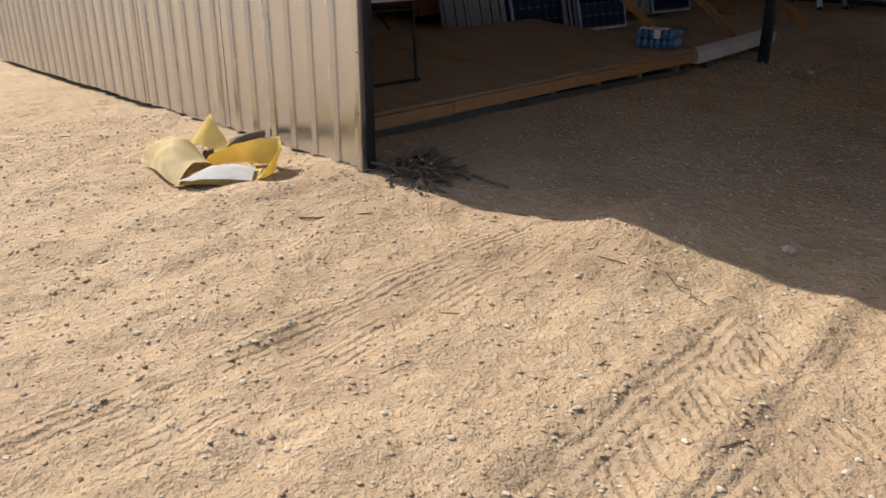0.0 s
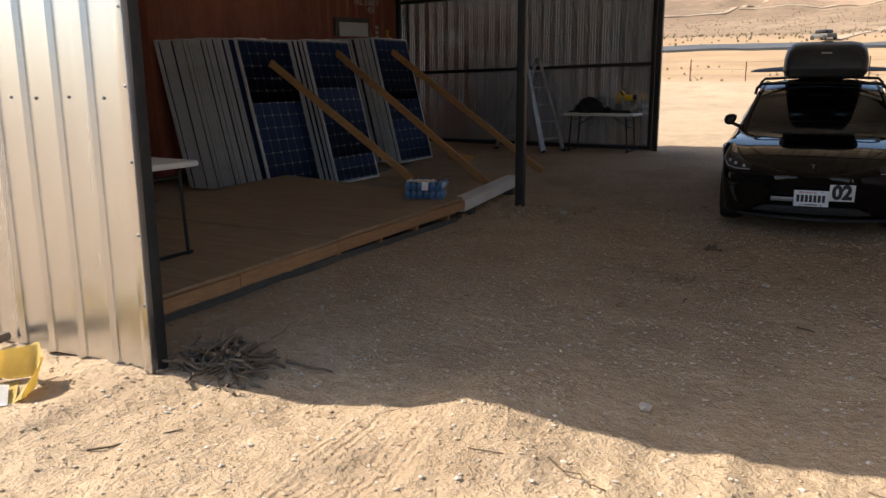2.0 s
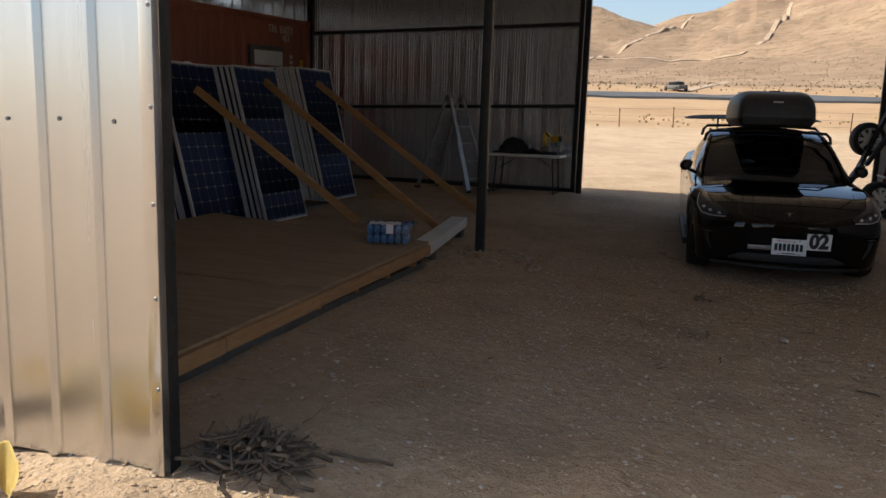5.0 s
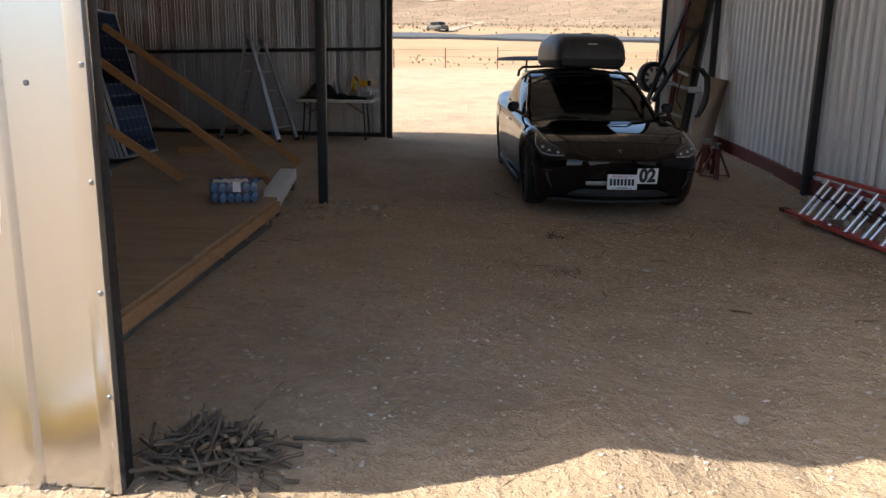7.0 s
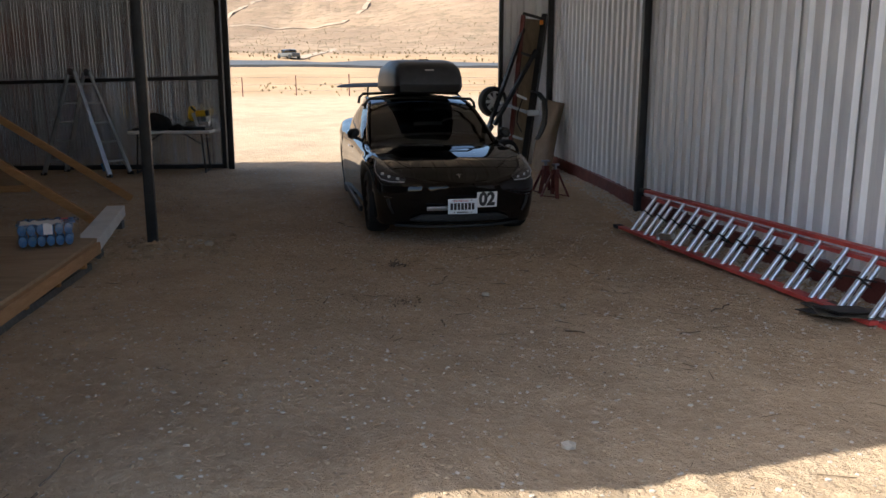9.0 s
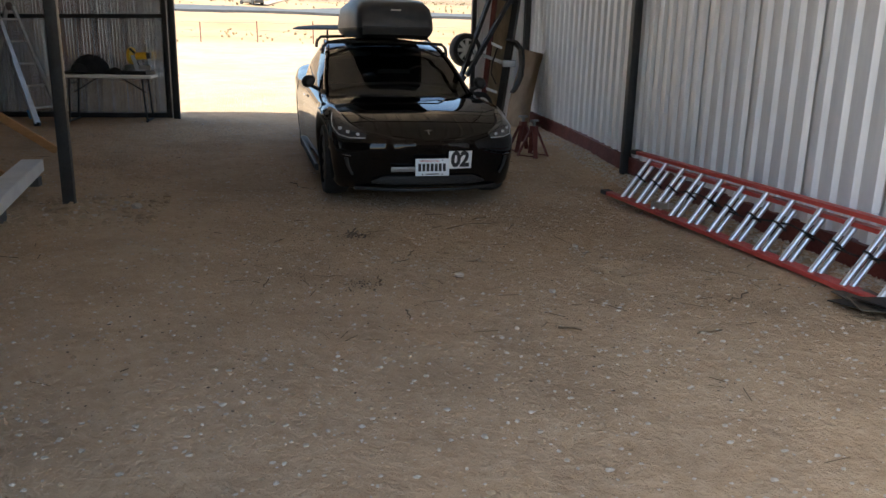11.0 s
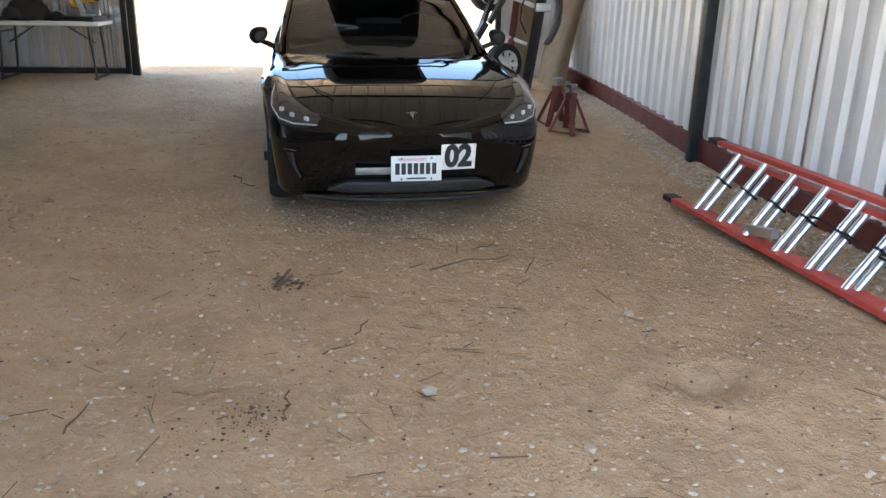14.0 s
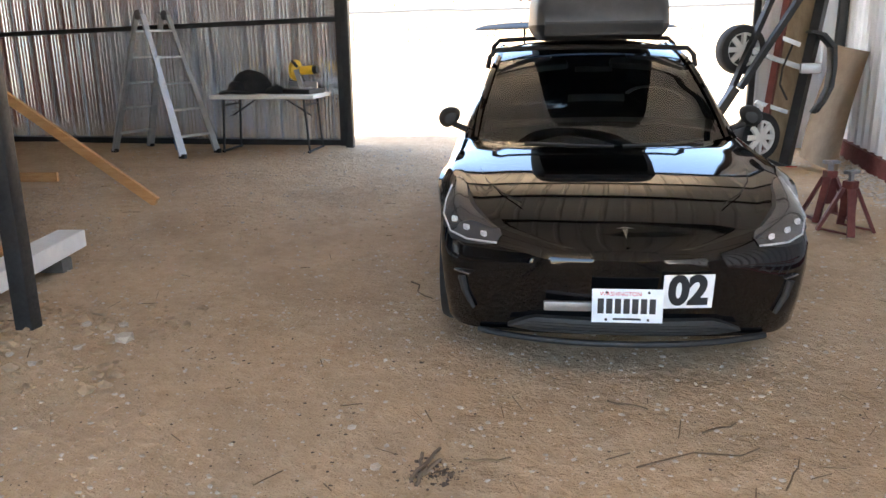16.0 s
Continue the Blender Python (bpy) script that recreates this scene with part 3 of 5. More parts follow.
for x in (-0.37, RX - 0.06):
    part("rafter", rod(bmesh.new(), (x, 0.0, TOP - 0.10), (x, 11.3, eave(11.3) - 0.10), 0, flat=(0.1, 0.12)), BLACK_STEEL, roof)

solid("steel_post", boxed((-0.045, -0.045, -0.2), (0.045, 0.045, eave(5.4) - 0.2), 0.006), BLACK_STEEL, "black square steel post set in a mound of dirt", "post",
      at=pose(-0.37, 5.40, 0.05, 0, 0, 4))
solid("steel_post", boxed((-0.045, -0.045, -0.2), (0.045, 0.045, eave(11.12) - 0.34), 0.006), BLACK_STEEL, "black square steel post under the roof edge", "post",
      at=pose(-0.37, 11.12, 0.19))


def shipping_container(at, length=6.06, width=2.44, height=2.72):
    """Built along +y from its front end, its seen side at x = 0."""
    c = thing("shipping_container", "red-brown corrugated steel shipping container with faded lettering", "container", at)
    bm = ribbed([(u, -d) for u, d in rib_profile(length - 0.3, 0.278, 0.07, 0.145, 0.036, 0.05)], 0.16, height - 0.1)
    for v in bm.verts:
        v.co = (-0.01 - v.co.y, 0.15 + v.co.x, v.co.z)
    part("side_panel", bm, CONTAINER_RED, c)
    part("body", boxed((-width, 0.05, 0.1), (-0.06, length - 0.05, height - 0.02)), CONTAINER_RED, c)
    part("top_rail", boxed((-0.06, 0, height - 0.1), (0.0, length, height), 0.008), CONTAINER_RED, c)
    part("bottom_rail", boxed((-0.06, 0, 0.0), (0.0, length, 0.16), 0.008), CONTAINER_RED, c)
    for y in (0.0, length - 0.16):
        part("corner_post", boxed((-0.1, y, 0), (0.004, y + 0.16, height + 0.004), 0.01), CONTAINER_RED, c)
        for z in (0.0, height - 0.118):
            part("corner_casting", boxed((-0.15, y - 0.006, z), (0.012, y + 0.17, z + 0.126), 0.012), CONTAINER_RED, c)
    frame_ = part("vent_frame", boxed((0.0, 4.02, 1.89), (0.055, 5.06, 2.21), 0.01), GREY_SKID, c, "grey steel frame")
    part("vent_plate", boxed((0.05, 4.12, 1.89), (0.064, 4.99, 2.13), 0.004), PLASTIC_WHITE, frame_, "white panel")
    side = Matrix(((0, 0, 1, 0), (1, 0, 0, 0), (0, 1, 0, 0), (0, 0, 0, 1)))
    lettering("lettering", "TRL 55073", 0.18, WHITE_INK, Matrix.Translation((0.012, 5.03, 2.50)) @ side, c)
    lettering("lettering", "451", 0.17, WHITE_INK, Matrix.Translation((0.012, 5.2, 2.36)) @ side, c)
    for k, (y, z) in enumerate(((5.36, 2.06), (5.36, 1.97), (5.36, 1.88), (5.72, 1.99), (5.72, 1.92))):
        part("stencil_mark", boxed((0.008, y - 0.05, z - 0.03), (0.012, y + 0.05, z + 0.03)), WHITE_INK if k < 3 else YELLOW, c)
    return c


shipping_container(pose(-5.46, 4.98, 0.13, 2.0))

# ---- the platform and what stands on it ----
PT = 0.205
plat = thing("wooden_platform", "low plywood-topped timber platform on grey skids", "platform")


def quad_slab(a, b, c, d, z0, z1):
    bm = bmesh.new()
    lo = [bm.verts.new((*p, z0)) for p in (a, b, c, d)]
    hi = [bm.verts.new((*p, z1)) for p in (a, b, c, d)]
    bm.faces.new(lo[::-1])
    bm.faces.new(hi)
    for i in range(4):
        bm.faces.new((lo[i], lo[(i + 1) % 4], hi[(i + 1) % 4], hi[i]))
    return bm




def plat_top(y):
    """The platform rises a little towards the back."""
    return 0.166 + 0.0178 * y


def deck_sheet(corners, lift, thick):
    bm = quad_slab(*corners, 0, 1)
    for v in bm.verts:
        v.co.z = plat_top(v.co.y) + lift - (thick if v.co.z < 0.5 else 0)
    return bm


part("plywood_sheet", deck_sheet(((-3.38, 0.15), (-0.598, 0.15), (-0.598, 2.380), (-3.38, 2.380)), -0.006, 0.02), PLY, plat)
part("plywood_sheet", deck_sheet(((-3.38, 2.392), (-0.598, 2.392), (-0.60, 4.49), (-3.42, 5.12)), 0.004, 0.024), PLY, plat)
for a, b, dz in ((0.18, 1.236, -0.008), (1.244, 2.33, -0.003), (2.338, 4.47, 0.0)):
    part("rim_board", rod(bmesh.new(), (-0.588, a, plat_top(a) - 0.069 + dz), (-0.588, b, plat_top(b) - 0.069 + dz), 0, flat=(0.038, 0.089)), LUMBER_RIM, plat)
part("rim_board", rod(bmesh.new(), (-0.62, 4.47, plat_top(4.47) - 0.069), (-3.4, 5.09, plat_top(5.1) - 0.069), 0, flat=(0.038, 0.089)), LUMBER_RIM, plat)
for x in (-0.68, -2.0, -3.3):
    part("skid", boxed((x - 0.05, 0.2, -0.06), (x + 0.05, 4.4, 0.06)), GREY_SKID, plat)
for y in np.arange(0.6, 4.3, 0.6):
    part("joist", boxed((-3.35, y - 0.02, 0.06), (-0.61, y + 0.02, plat_top(y) - 0.03)), LUMBER, plat)

bm = rod(bmesh.new(), (-0.74, 4.60, 0.135), (-1.06, 6.78, 0.150), 0, flat=(0.19, 0.115))
bmesh.ops.bevel(bm, geom=bm.edges[:], offset=0.005, segments=2, affect="EDGES")
solid("white_beam", bm, WHITE_BEAM, "white painted timber beam lying on timber blocks", "beam")
for y, x in ((4.9, -0.79), (6.5, -1.02)):
    solid("timber_block", boxed((x - 0.1, y - 0.05, gz(x, y) - 0.02), (x + 0.1, y + 0.05, 0.085)), GREY_SKID, "grey timber block under the white beam", "block", "blocks under the beam")

# ---- solar panels against the container ----


CELL_SHAPE = bmesh.new()
_c = 0.017
CELL_SHAPE.faces.new([CELL_SHAPE.verts.new((0, a, b)) for a, b in ((_c, 0), (0.153 - _c, 0), (0.153, _c), (0.153, 0.155 - _c), (0.153 - _c, 0.155), (_c, 0.155), (0, 0.155 - _c), (0, _c))])
bmesh.ops.solidify(CELL_SHAPE, geom=CELL_SHAPE.faces[:], thickness=0.001)
CELL_MESH = mesh_of("cell", CELL_SHAPE, CELL)


def solar_panel(label, facing):
    """1.96 x 0.99 m, standing on its short edge at the origin, width along +y, cells facing +x."""
    p = thing("solar_panel", label, "solar panel", group="stacked solar panels")
    w, h, t = 0.99, 1.96, 0.04
    for a, b in (((0, 0, 0), (t, 0.012, h)), ((0, w - 0.012, 0), (t, w, h)), ((0, 0.012, 0), (t, w - 0.012, 0.012)), ((0, 0.012, h - 0.012), (t, w - 0.012, h))):
        part("frame", boxed(a, b), PANEL_EDGE, p)
    part("back_sheet", boxed((t - 0.010, 0.012, 0.012), (t - 0.006, w - 0.012, h - 0.012)), BUSBAR, p)
    if facing:
        for i in range(6):
            for j in range(12):
                part("cell", CELL_MESH, None, p).location = (t - 0.0048, 0.028 + i * 0.1563, 0.035 + j * 0.158)
        part("clamp", boxed((t, 0.44, h - 0.006), (t + 0.01, 0.55, h + 0.012), 0.003), ALU, p)
    else:
        part("glass", boxed((t - 0.0055, 0.02, 0.02), (t - 0.004, w - 0.02, h - 0.02)), CELL, p)
    return p


front_panel = solar_panel("framed dark blue solar panel facing out of its stack", True)
hidden_panel = solar_panel("framed solar panel leaning edge-on in its stack", False)
rng = random.Random(4)
LEAN = 14.2
stacks = ((4.95, -3.50, 27, 0.03), (5.98, -3.26, 31, 0.04), (7.87, -3.45, 27, 0.14))
used = set()
for y0, xb, count, zb in stacks:
    x = xb - 0.045
    for n in range(count):
        m = pose(x, y0 + (rng.uniform(-0.02, 0.02) if n else 0), zb, 0, -LEAN + rng.uniform(-0.25, 0.25) * (n > 0), 0)
        m = m @ Matrix.Translation((0, 0, rng.uniform(-0.008, 0.008)))
        source = hidden_panel if n else front_panel
        if source in used:
            copy_thing(source, m)
        else:
            source.matrix_world = m
            used.add(source)
        x -= 0.043 + rng.choice((0.002, 0.004, 0.012, 0.03)) * (1 if n else 3)
solid("timber_sleeper", boxed((-0.06, 0, 0), (0.06, 4.2, 0.06), 0.004), GREY_SKID, "grey timber sleeper under the solar panels", "timber", at=pose(-3.6, 4.7, 0.0, 0.6))


def brace(a, b, label):
    bm = rod(bmesh.new(), a, b, 0, flat=(0.038, 0.089))
    bmesh.ops.bevel(bm, geom=bm.edges[:], offset=0.003, segments=1, affect="EDGES")
    return solid("timber_brace", bm, LUMBER, label, "lumber", group="braces against the panels")


brace((-3.89, 5.46, 1.64), (-1.88, 5.62, 0.23), "pine stud propped from the panels to the platform")
brace((-3.70, 6.62, 1.79), (-1.12, 6.25, 0.11), "pine stud propped from the panels to the beam")
brace((-3.86, 8.30, 1.85), (-1.25, 8.22, 0.10), "long pine stud propped against the panels and the dirt")
bm = rod(bmesh.new(), (-3.2, 8.95, 0.16), (-2.75, 9.02, 0.16), 0, flat=(0.04, 0.09))
solid("timber_offcut", bm, LUMBER, "short pine offcut lying on the dirt", "lumber")

# ---- the car ----


def wheel_part(parent, at, r=0.335, w=0.225, rim_mat=None, spokes=10):
    """A wheel with its axle along x, its face towards +x."""
    wh = new("wheel")
    wh.parent = parent
    wh.empty_display_size = 0.1
    wh.matrix_local = at
    part("tyre", lathe([(r * 0.68, -w / 2), (r * 0.93, -w / 2), (r * 0.985, -w * 0.36), (r, -w * 0.2), (r, w * 0.2), (r * 0.985, w * 0.36), (r * 0.93, w / 2), (r * 0.68, w / 2)], "x", 40, False), RUBBER, wh)
    part("wheel_well", lathe([(0.001, w * 0.12), (r * 0.62, w * 0.12), (r * 0.62, -w * 0.4), (0.001, -w * 0.4)], "x", 32), TRIM_BLACK, wh)
    bm = lathe([(r * 0.60, w * 0.2), (r * 0.62, w * 0.36), (r * 0.70, w * 0.44), (r * 0.70, w * 0.2)], "x", 40, False)
    rod(bm, (w * 0.2, 0, 0), (w * 0.42, 0, 0), r * 0.2, 16)
    for i in range(spokes):
        a = 2 * math.pi * i / spokes
        rod(bm, (w * 0.33, 0.04 * math.cos(a), 0.04 * math.sin(a)), (w * 0.36, r * 0.66 * math.cos(a), r * 0.66 * math.sin(a)), 0, flat=(0.03, 0.05))
    part("rim", bm, rim_mat or RIM, wh)
    return wh


def saloon(at):
    """Nose at the origin, tail towards +y, wheels on z = 0."""
    car = thing("car", "black electric saloon with number sticker and rear wing", "car", at)
    axles, arch, half = (0.845, 3.72), 0.372, 0.335
    width = ((0, 0.862), (0.45, 0.862), (0.8, 0.905), (1.4, 0.905), (2.6, 0.915), (3.6, 0.945), (4.2, 0.90), (4.5, 0.82), (4.62, 0.72), (4.69, 0.5))
    belt = ((0, 0.60), (0.06, 0.648), (0.15, 0.685), (0.3, 0.735), (0.6, 0.792), (0.9, 0.832), (1.3, 0.862), (2.0, 0.90), (3.0, 0.94), (3.8, 0.985), (4.4, 1.03), (4.69, 0.98))
    crown = ((0, 0.62), (0.06, 0.662), (0.16, 0.715), (0.35, 0.772), (0.6, 0.821), (0.9, 0.862), (1.1, 0.884), (1.25, 0.897), (1.45, 0.90), (2.0, 1.0), (3.6, 1.04), (4.0, 1.07), (4.4, 1.095), (4.6, 1.10), (4.69, 1.05))
    under = ((0, 0.19), (0.06, 0.18), (0.2, 0.172), (0.5, 0.17), (1.5, 0.165), (3.5, 0.165), (4.3, 0.22), (4.69, 0.36))

    def plan(s):
        """Half width, with a rounded nose."""
        if s >= 0.45:
            return ease(s, width)
        return max(0.0008, 0.862 * math.sqrt(1 - (1 - s / 0.45) ** 3))

    def half_section(s):
        w, b, c = plan(s), ease(s, belt), ease(s, crown)
        u = ease(s, under)
        for a in axles:
            if abs(s - a) < arch:
                u = max(u, half + math.sqrt(arch**2 - (s - a) ** 2) - 0.012)
        f = max(0.0, 1 - s / 0.7) ** 2
        wing_swell = 0.020 * math.exp(-(((s - 0.78) / 0.36) ** 2))
        prof = [(0.93, u), (0.965, u + 0.04), (0.985, u + (b - u) * 0.3), (1.0, u + (b - u) * 0.55), (0.996, u + (b - u) * 0.76), (0.976, b - 0.042 + 0.5 * wing_swell), (0.95, b - 0.016 + wing_swell), (0.90, b + 0.008 + wing_swell),
                (0.84, b + 0.3 * (c - b) + 0.5 * wing_swell), (0.74, b + 0.50 * (c - b)), (0.60, b + 0.78 * (c - b)), (0.3, b + 0.95 * (c - b)), (0.0, c)]
        out = []
        for k, (fx, z) in enumerate(prof):
            pull = f * (1.25 * max(0, z - 0.585) + 0.24 * max(0, 0.585 - z) + 0.4 * max(0, 0.28 - z))
            out.append((fx * w, s + pull, z))
        return out

    def section(s):
        out = half_section(s)
        return [(-x, y, z) for x, y, z in out] + [p for p in reversed(out[:-1])]

    stations = sorted({round(v, 3) for v in [0.45 * (1 - (1 - u * u) ** (1 / 3)) for u in np.linspace(0, 0.97, 26)] + list(np.arange(0.46, 1.24, 0.022)) + list(np.arange(1.25, 3.3, 0.1)) + list(np.arange(3.34, 4.11, 0.022)) + list(np.arange(4.12, 4.69, 0.05)) + [4.69]})
    bm = loft([section(s) for s in stations], caps=True)
    bmesh.ops.remove_doubles(bm, verts=bm.verts[:], dist=0.0035)
    part("body", bm, CAR_BLACK, car, "glossy black painted body", 50)
    part("underbody", boxed((-0.62, 0.25, 0.15), (0.62, 4.5, 0.55), 0.03), TRIM_BLACK, car)
    # cabin
    roofline = ((1.20, 0.885), (1.4, 0.972), (1.6, 1.058), (1.9, 1.190), (2.2, 1.315), (2.45, 1.385), (2.75, 1.425), (3.0, 1.435), (3.3, 1.415), (3.6, 1.355), (3.9, 1.265), (4.3, 1.11))
    roof_w = ((1.20, 0.76), (1.5, 0.745), (2.0, 0.69), (2.4, 0.645), (3.0, 0.62), (3.6, 0.58), (4.3, 0.50))
    belt_w = ((1.4, 0.79), (1.7, 0.825), (2.4, 0.845), (3.2, 0.84), (3.8, 0.76), (4.3, 0.60))

    def top_row(s, n=14):
        """One row across the screen and roof, swept back towards its ends."""
        r, w = ease(s, roofline), ease(s, roof_w)
        sweep, drop = ease(s, ((1.2, 0.34), (2.3, 0.12), (4.3, 0.05))), ease(s, ((1.2, 0.012), (2.2, 0.055)))
        return [(w * u, s + sweep * u * u, r - drop * abs(u) ** 2.4) for u in np.linspace(-1, 1, n)]

    def side_rows(s, sign, n=5):
        a = Vector(top_row(s)[-1 if sign > 0 else 0])
        b = Vector((sign * ease(a.y, belt_w), a.y + 0.01, ease(a.y, belt) + 0.012))
        if b.z > a.z - 0.01:
            b.z = a.z - 0.01
        return [tuple(a.lerp(b, u) + Vector((sign * 0.028 * math.sin(math.pi * u), 0, 0))) for u in np.linspace(0, 1, n)]

    screen = [s for s in np.arange(1.21, 2.351, 0.05)]
    part("windscreen", loft([top_row(s) for s in screen]), WIND_GLASS, car, "clear windscreen reflecting the shed").visible_shadow = False
    part("roof_panel", loft([top_row(s) for s in np.arange(2.34, 2.55, 0.05)]), CAR_BLACK, car)
    part("glass_roof", loft([top_row(s) for s in np.arange(2.54, 4.31, 0.08)]), DARK_GLASS, car, "dark glass roof and rear window")
    for sign in (-1, 1):
        part("side_window", loft([side_rows(s, sign) for s in np.arange(1.36, 3.75, 0.09)]), SIDE_GLASS, car, "tinted side window").visible_shadow = False
        part("window_pillar", loft([side_rows(s, sign) for s in np.arange(3.7, 4.31, 0.08)]), CAR_BLACK, car)
        end = -1 if sign > 0 else 0
        part("windscreen_pillar", tube([top_row(s)[end] for s in np.arange(1.22, 2.46, 0.08)], 0.026), CAR_BLACK, car)
        part("roof_rail", tube([top_row(s)[end] for s in np.arange(2.41, 4.0, 0.1)], 0.026), CAR_BLACK, car)
        bm = loft([side_rows(s, sign) for s in np.arange(1.22, 1.39, 0.04)])
        part("quarter_panel", bm, CAR_BLACK, car)
        # mirror
        pod = lathe([(0.001, -0.062), (0.035, -0.056), (0.058, -0.030), (0.066, 0.005), (0.064, 0.05), (0.060, 0.062), (0.001, 0.064)], steps=20)
        for v in pod.verts:
            x, y, z = v.co
            v.co = (x * 1.02 - sign * 0.25 * y, z, y * 0.98 + 0.12 * abs(x))
        mir = part("wing_mirror", pod, TRIM_BLACK, car, "black wing mirror")
        mir.matrix_local = pose(sign * 0.925, 1.72, 1.00, 0, 0, sign * -10)
        part("mirror_glass", boxed((-0.052, 0.064, -0.045), (0.052, 0.068, 0.045), 0.003), CHROME, mir)
        part("mirror_stalk", bar((sign * -0.02, 0.01, -0.04), (sign * -0.12, 0.03, -0.085), 0.02), TRIM_BLACK, mir)
        # headlight: a lens that lies in the wing, and its lamps
        def skin(s, k, out=0.006):
            pts = half_section(s)
            k0 = min(int(k), len(pts) - 2)
            p = Vector(pts[k0]).lerp(Vector(pts[k0 + 1]), k - k0)
            q = Vector(pts[k0 + 1]) - Vector(pts[k0])
            along = Vector(half_section(s + 0.02)[k0]) - Vector(pts[k0])
            n = along.cross(q).normalized()
            n = n if n.x + n.z > 0 else -n
            p += n * out
            return (sign * p.x, p.y, p.z)

        spans = ((0.085, 5.3, 6.3), (0.10, 5.05, 7.0), (0.14, 4.85, 7.7), (0.21, 4.7, 8.1), (0.30, 4.9, 8.1), (0.42, 5.5, 8.0), (0.54, 6.2, 7.9), (0.66, 6.9, 7.6))
        lamp = part("headlight", loft([[skin(s, a + (b - a) * u) for u in np.linspace(0, 1, 10)] for s, a, b in spans]), LAMP_LENS, car, "clear swept headlight")
        part("lamp_housing", loft([[skin(s, a + (b - a) * u, 0.0035) for u in np.linspace(-0.08, 1.08, 10)] for s, a, b in spans]), TRIM_BLACK, lamp)
        for s, k in ((0.115, 5.75), (0.165, 5.7), (0.225, 5.75)):
            cup = bmesh.new()
            bmesh.ops.create_cube(cup, size=1.0, matrix=Matrix.Translation(skin(s, k, 0.008)) @ Matrix.Rotation(radians(sign * 35), 4, "Z") @ Matrix.Diagonal((0.034, 0.012, 0.030, 1)))
            bmesh.ops.bevel(cup, geom=cup.edges[:], offset=0.004, segments=2, affect="EDGES")
            part("projector", cup, LAMP_CELL, lamp, "silver lamp cell")
        way = ((0.085, 5.2), (0.10, 5.0), (0.15, 4.78), (0.22, 4.72), (0.32, 5.05), (0.44, 5.75), (0.56, 6.45))
        part("light_strip", tube([skin(s, k, 0.007) for s, k in way], 0.0045, 6), LAMP_CELL, lamp, "slim running light")
        part("air_slot", tube([(sign * 0.735, 0.172, 0.455), (sign * 0.72, 0.172, 0.38), (sign * 0.68, 0.165, 0.30)], 0.020, 8, 0.5), TRIM_BLACK, car, "black upright air slot")
        part("fog_strip", boxed((-0.05, -0.006, -0.004), (0.05, 0.012, 0.004), 0.003), LAMP_INNER, car).matrix_local = pose(sign * 0.735, 0.158, 0.478, 0, 0, sign * 44)
        for s in axles:
            m = pose(sign * 0.766, s, half, 0, 0, 0 if sign > 0 else 180)
            wheel_part(car, m)
        part("side_skirt", boxed((sign * 0.90 - 0.02, 1.25, 0.15), (sign * 0.90 + 0.02, 3.3, 0.22), 0.01), TRIM_BLACK, car)
        part("door_handle", boxed((sign * 0.925 - 0.004, 2.35, 0.79), (sign * 0.925 + 0.004, 2.55, 0.815), 0.003), CHROME, car)
    # front details
    secs = []
    for x in np.linspace(-0.52, 0.52, 25):
        y = 0.045 + 0.22 * x * x
        h = 0.062 * (1 - max(0.0, abs(x) - 0.40) / 0.14)
        secs.append([(x, y + 0.010, 0.232 - 0.2 * h), (x, y - 0.006, 0.236 - 0.1 * h), (x, y - 0.012, 0.236 + 0.45 * h), (x, y - 0.004, 0.236 + 0.9 * h), (x, y + 0.03, 0.236 + h)])
    grille = part("lower_grille", loft(secs), TRIM_BLACK, car, "black slatted lower grille")
    for z in (0.242, 0.256, 0.270):
        part("slat", tube([(x, 0.032 + 0.22 * x * x, z) for x in np.linspace(-0.44, 0.44, 13)], 0.0035, 5), TRIM_BLACK, grille)
    lip = [(x, 0.075 + 0.34 * abs(x) ** 2.3, 0.168 + 0.02 * x * x) for x in np.linspace(-0.66, 0.66, 25)]
    part("front_lip", tube(lip, 0.016, 8), TRIM_BLACK, car, "black lower bumper lip")
    part("tow_cover", boxed((-0.36, 0.016, 0.345), (-0.10, 0.04, 0.388), 0.006), GREY_METAL, car, "grey plate bracket strip")
    plate = part("number_plate", boxed((-0.1525, -0.03, -0.076), (0.1525, -0.024, 0.076), 0.002), PLATE_WHITE, car, "white number plate with dark characters")
    plate.matrix_local = pose(0.0, 0.005, 0.388, -3)
    flat_on = Matrix(((1, 0, 0, 0), (0, 0, -1, 0), (0, 1, 0, 0), (0, 0, 0, 1)))
    lettering("state_name", "WASHINGTON", 0.026, RED_INK, Matrix.Translation((-0.03, -0.031, 0.054)) @ flat_on, plate)
    for k in range(7):
        part("character_bar", boxed((-0.128 + k * 0.037, -0.0318, -0.035), (-0.101 + k * 0.037, -0.029, 0.033), 0.001), INK, plate)
    part("caption_bar", boxed((-0.06, -0.0318, -0.064), (0.06, -0.029, -0.055)), INK, plate)
    for x in (-0.09, 0.09):
        for z in (-0.062, 0.062):
            part("bolt", lathe([(0.0001, 0), (0.006, 0), (0.006, 0.004), (0.0001, 0.004)], "x", 8), INK, plate).matrix_local = pose(x, -0.030, z, 0, 0, -90)
    stick = part("number_sticker", boxed((-0.110, -0.004, -0.080), (0.110, 0.0, 0.080), 0.0015), WHITE_STICKER, car, "white number sticker reading 02")
    stick.matrix_local = pose(0.262, 0.020, 0.447, 6, 0, 6)
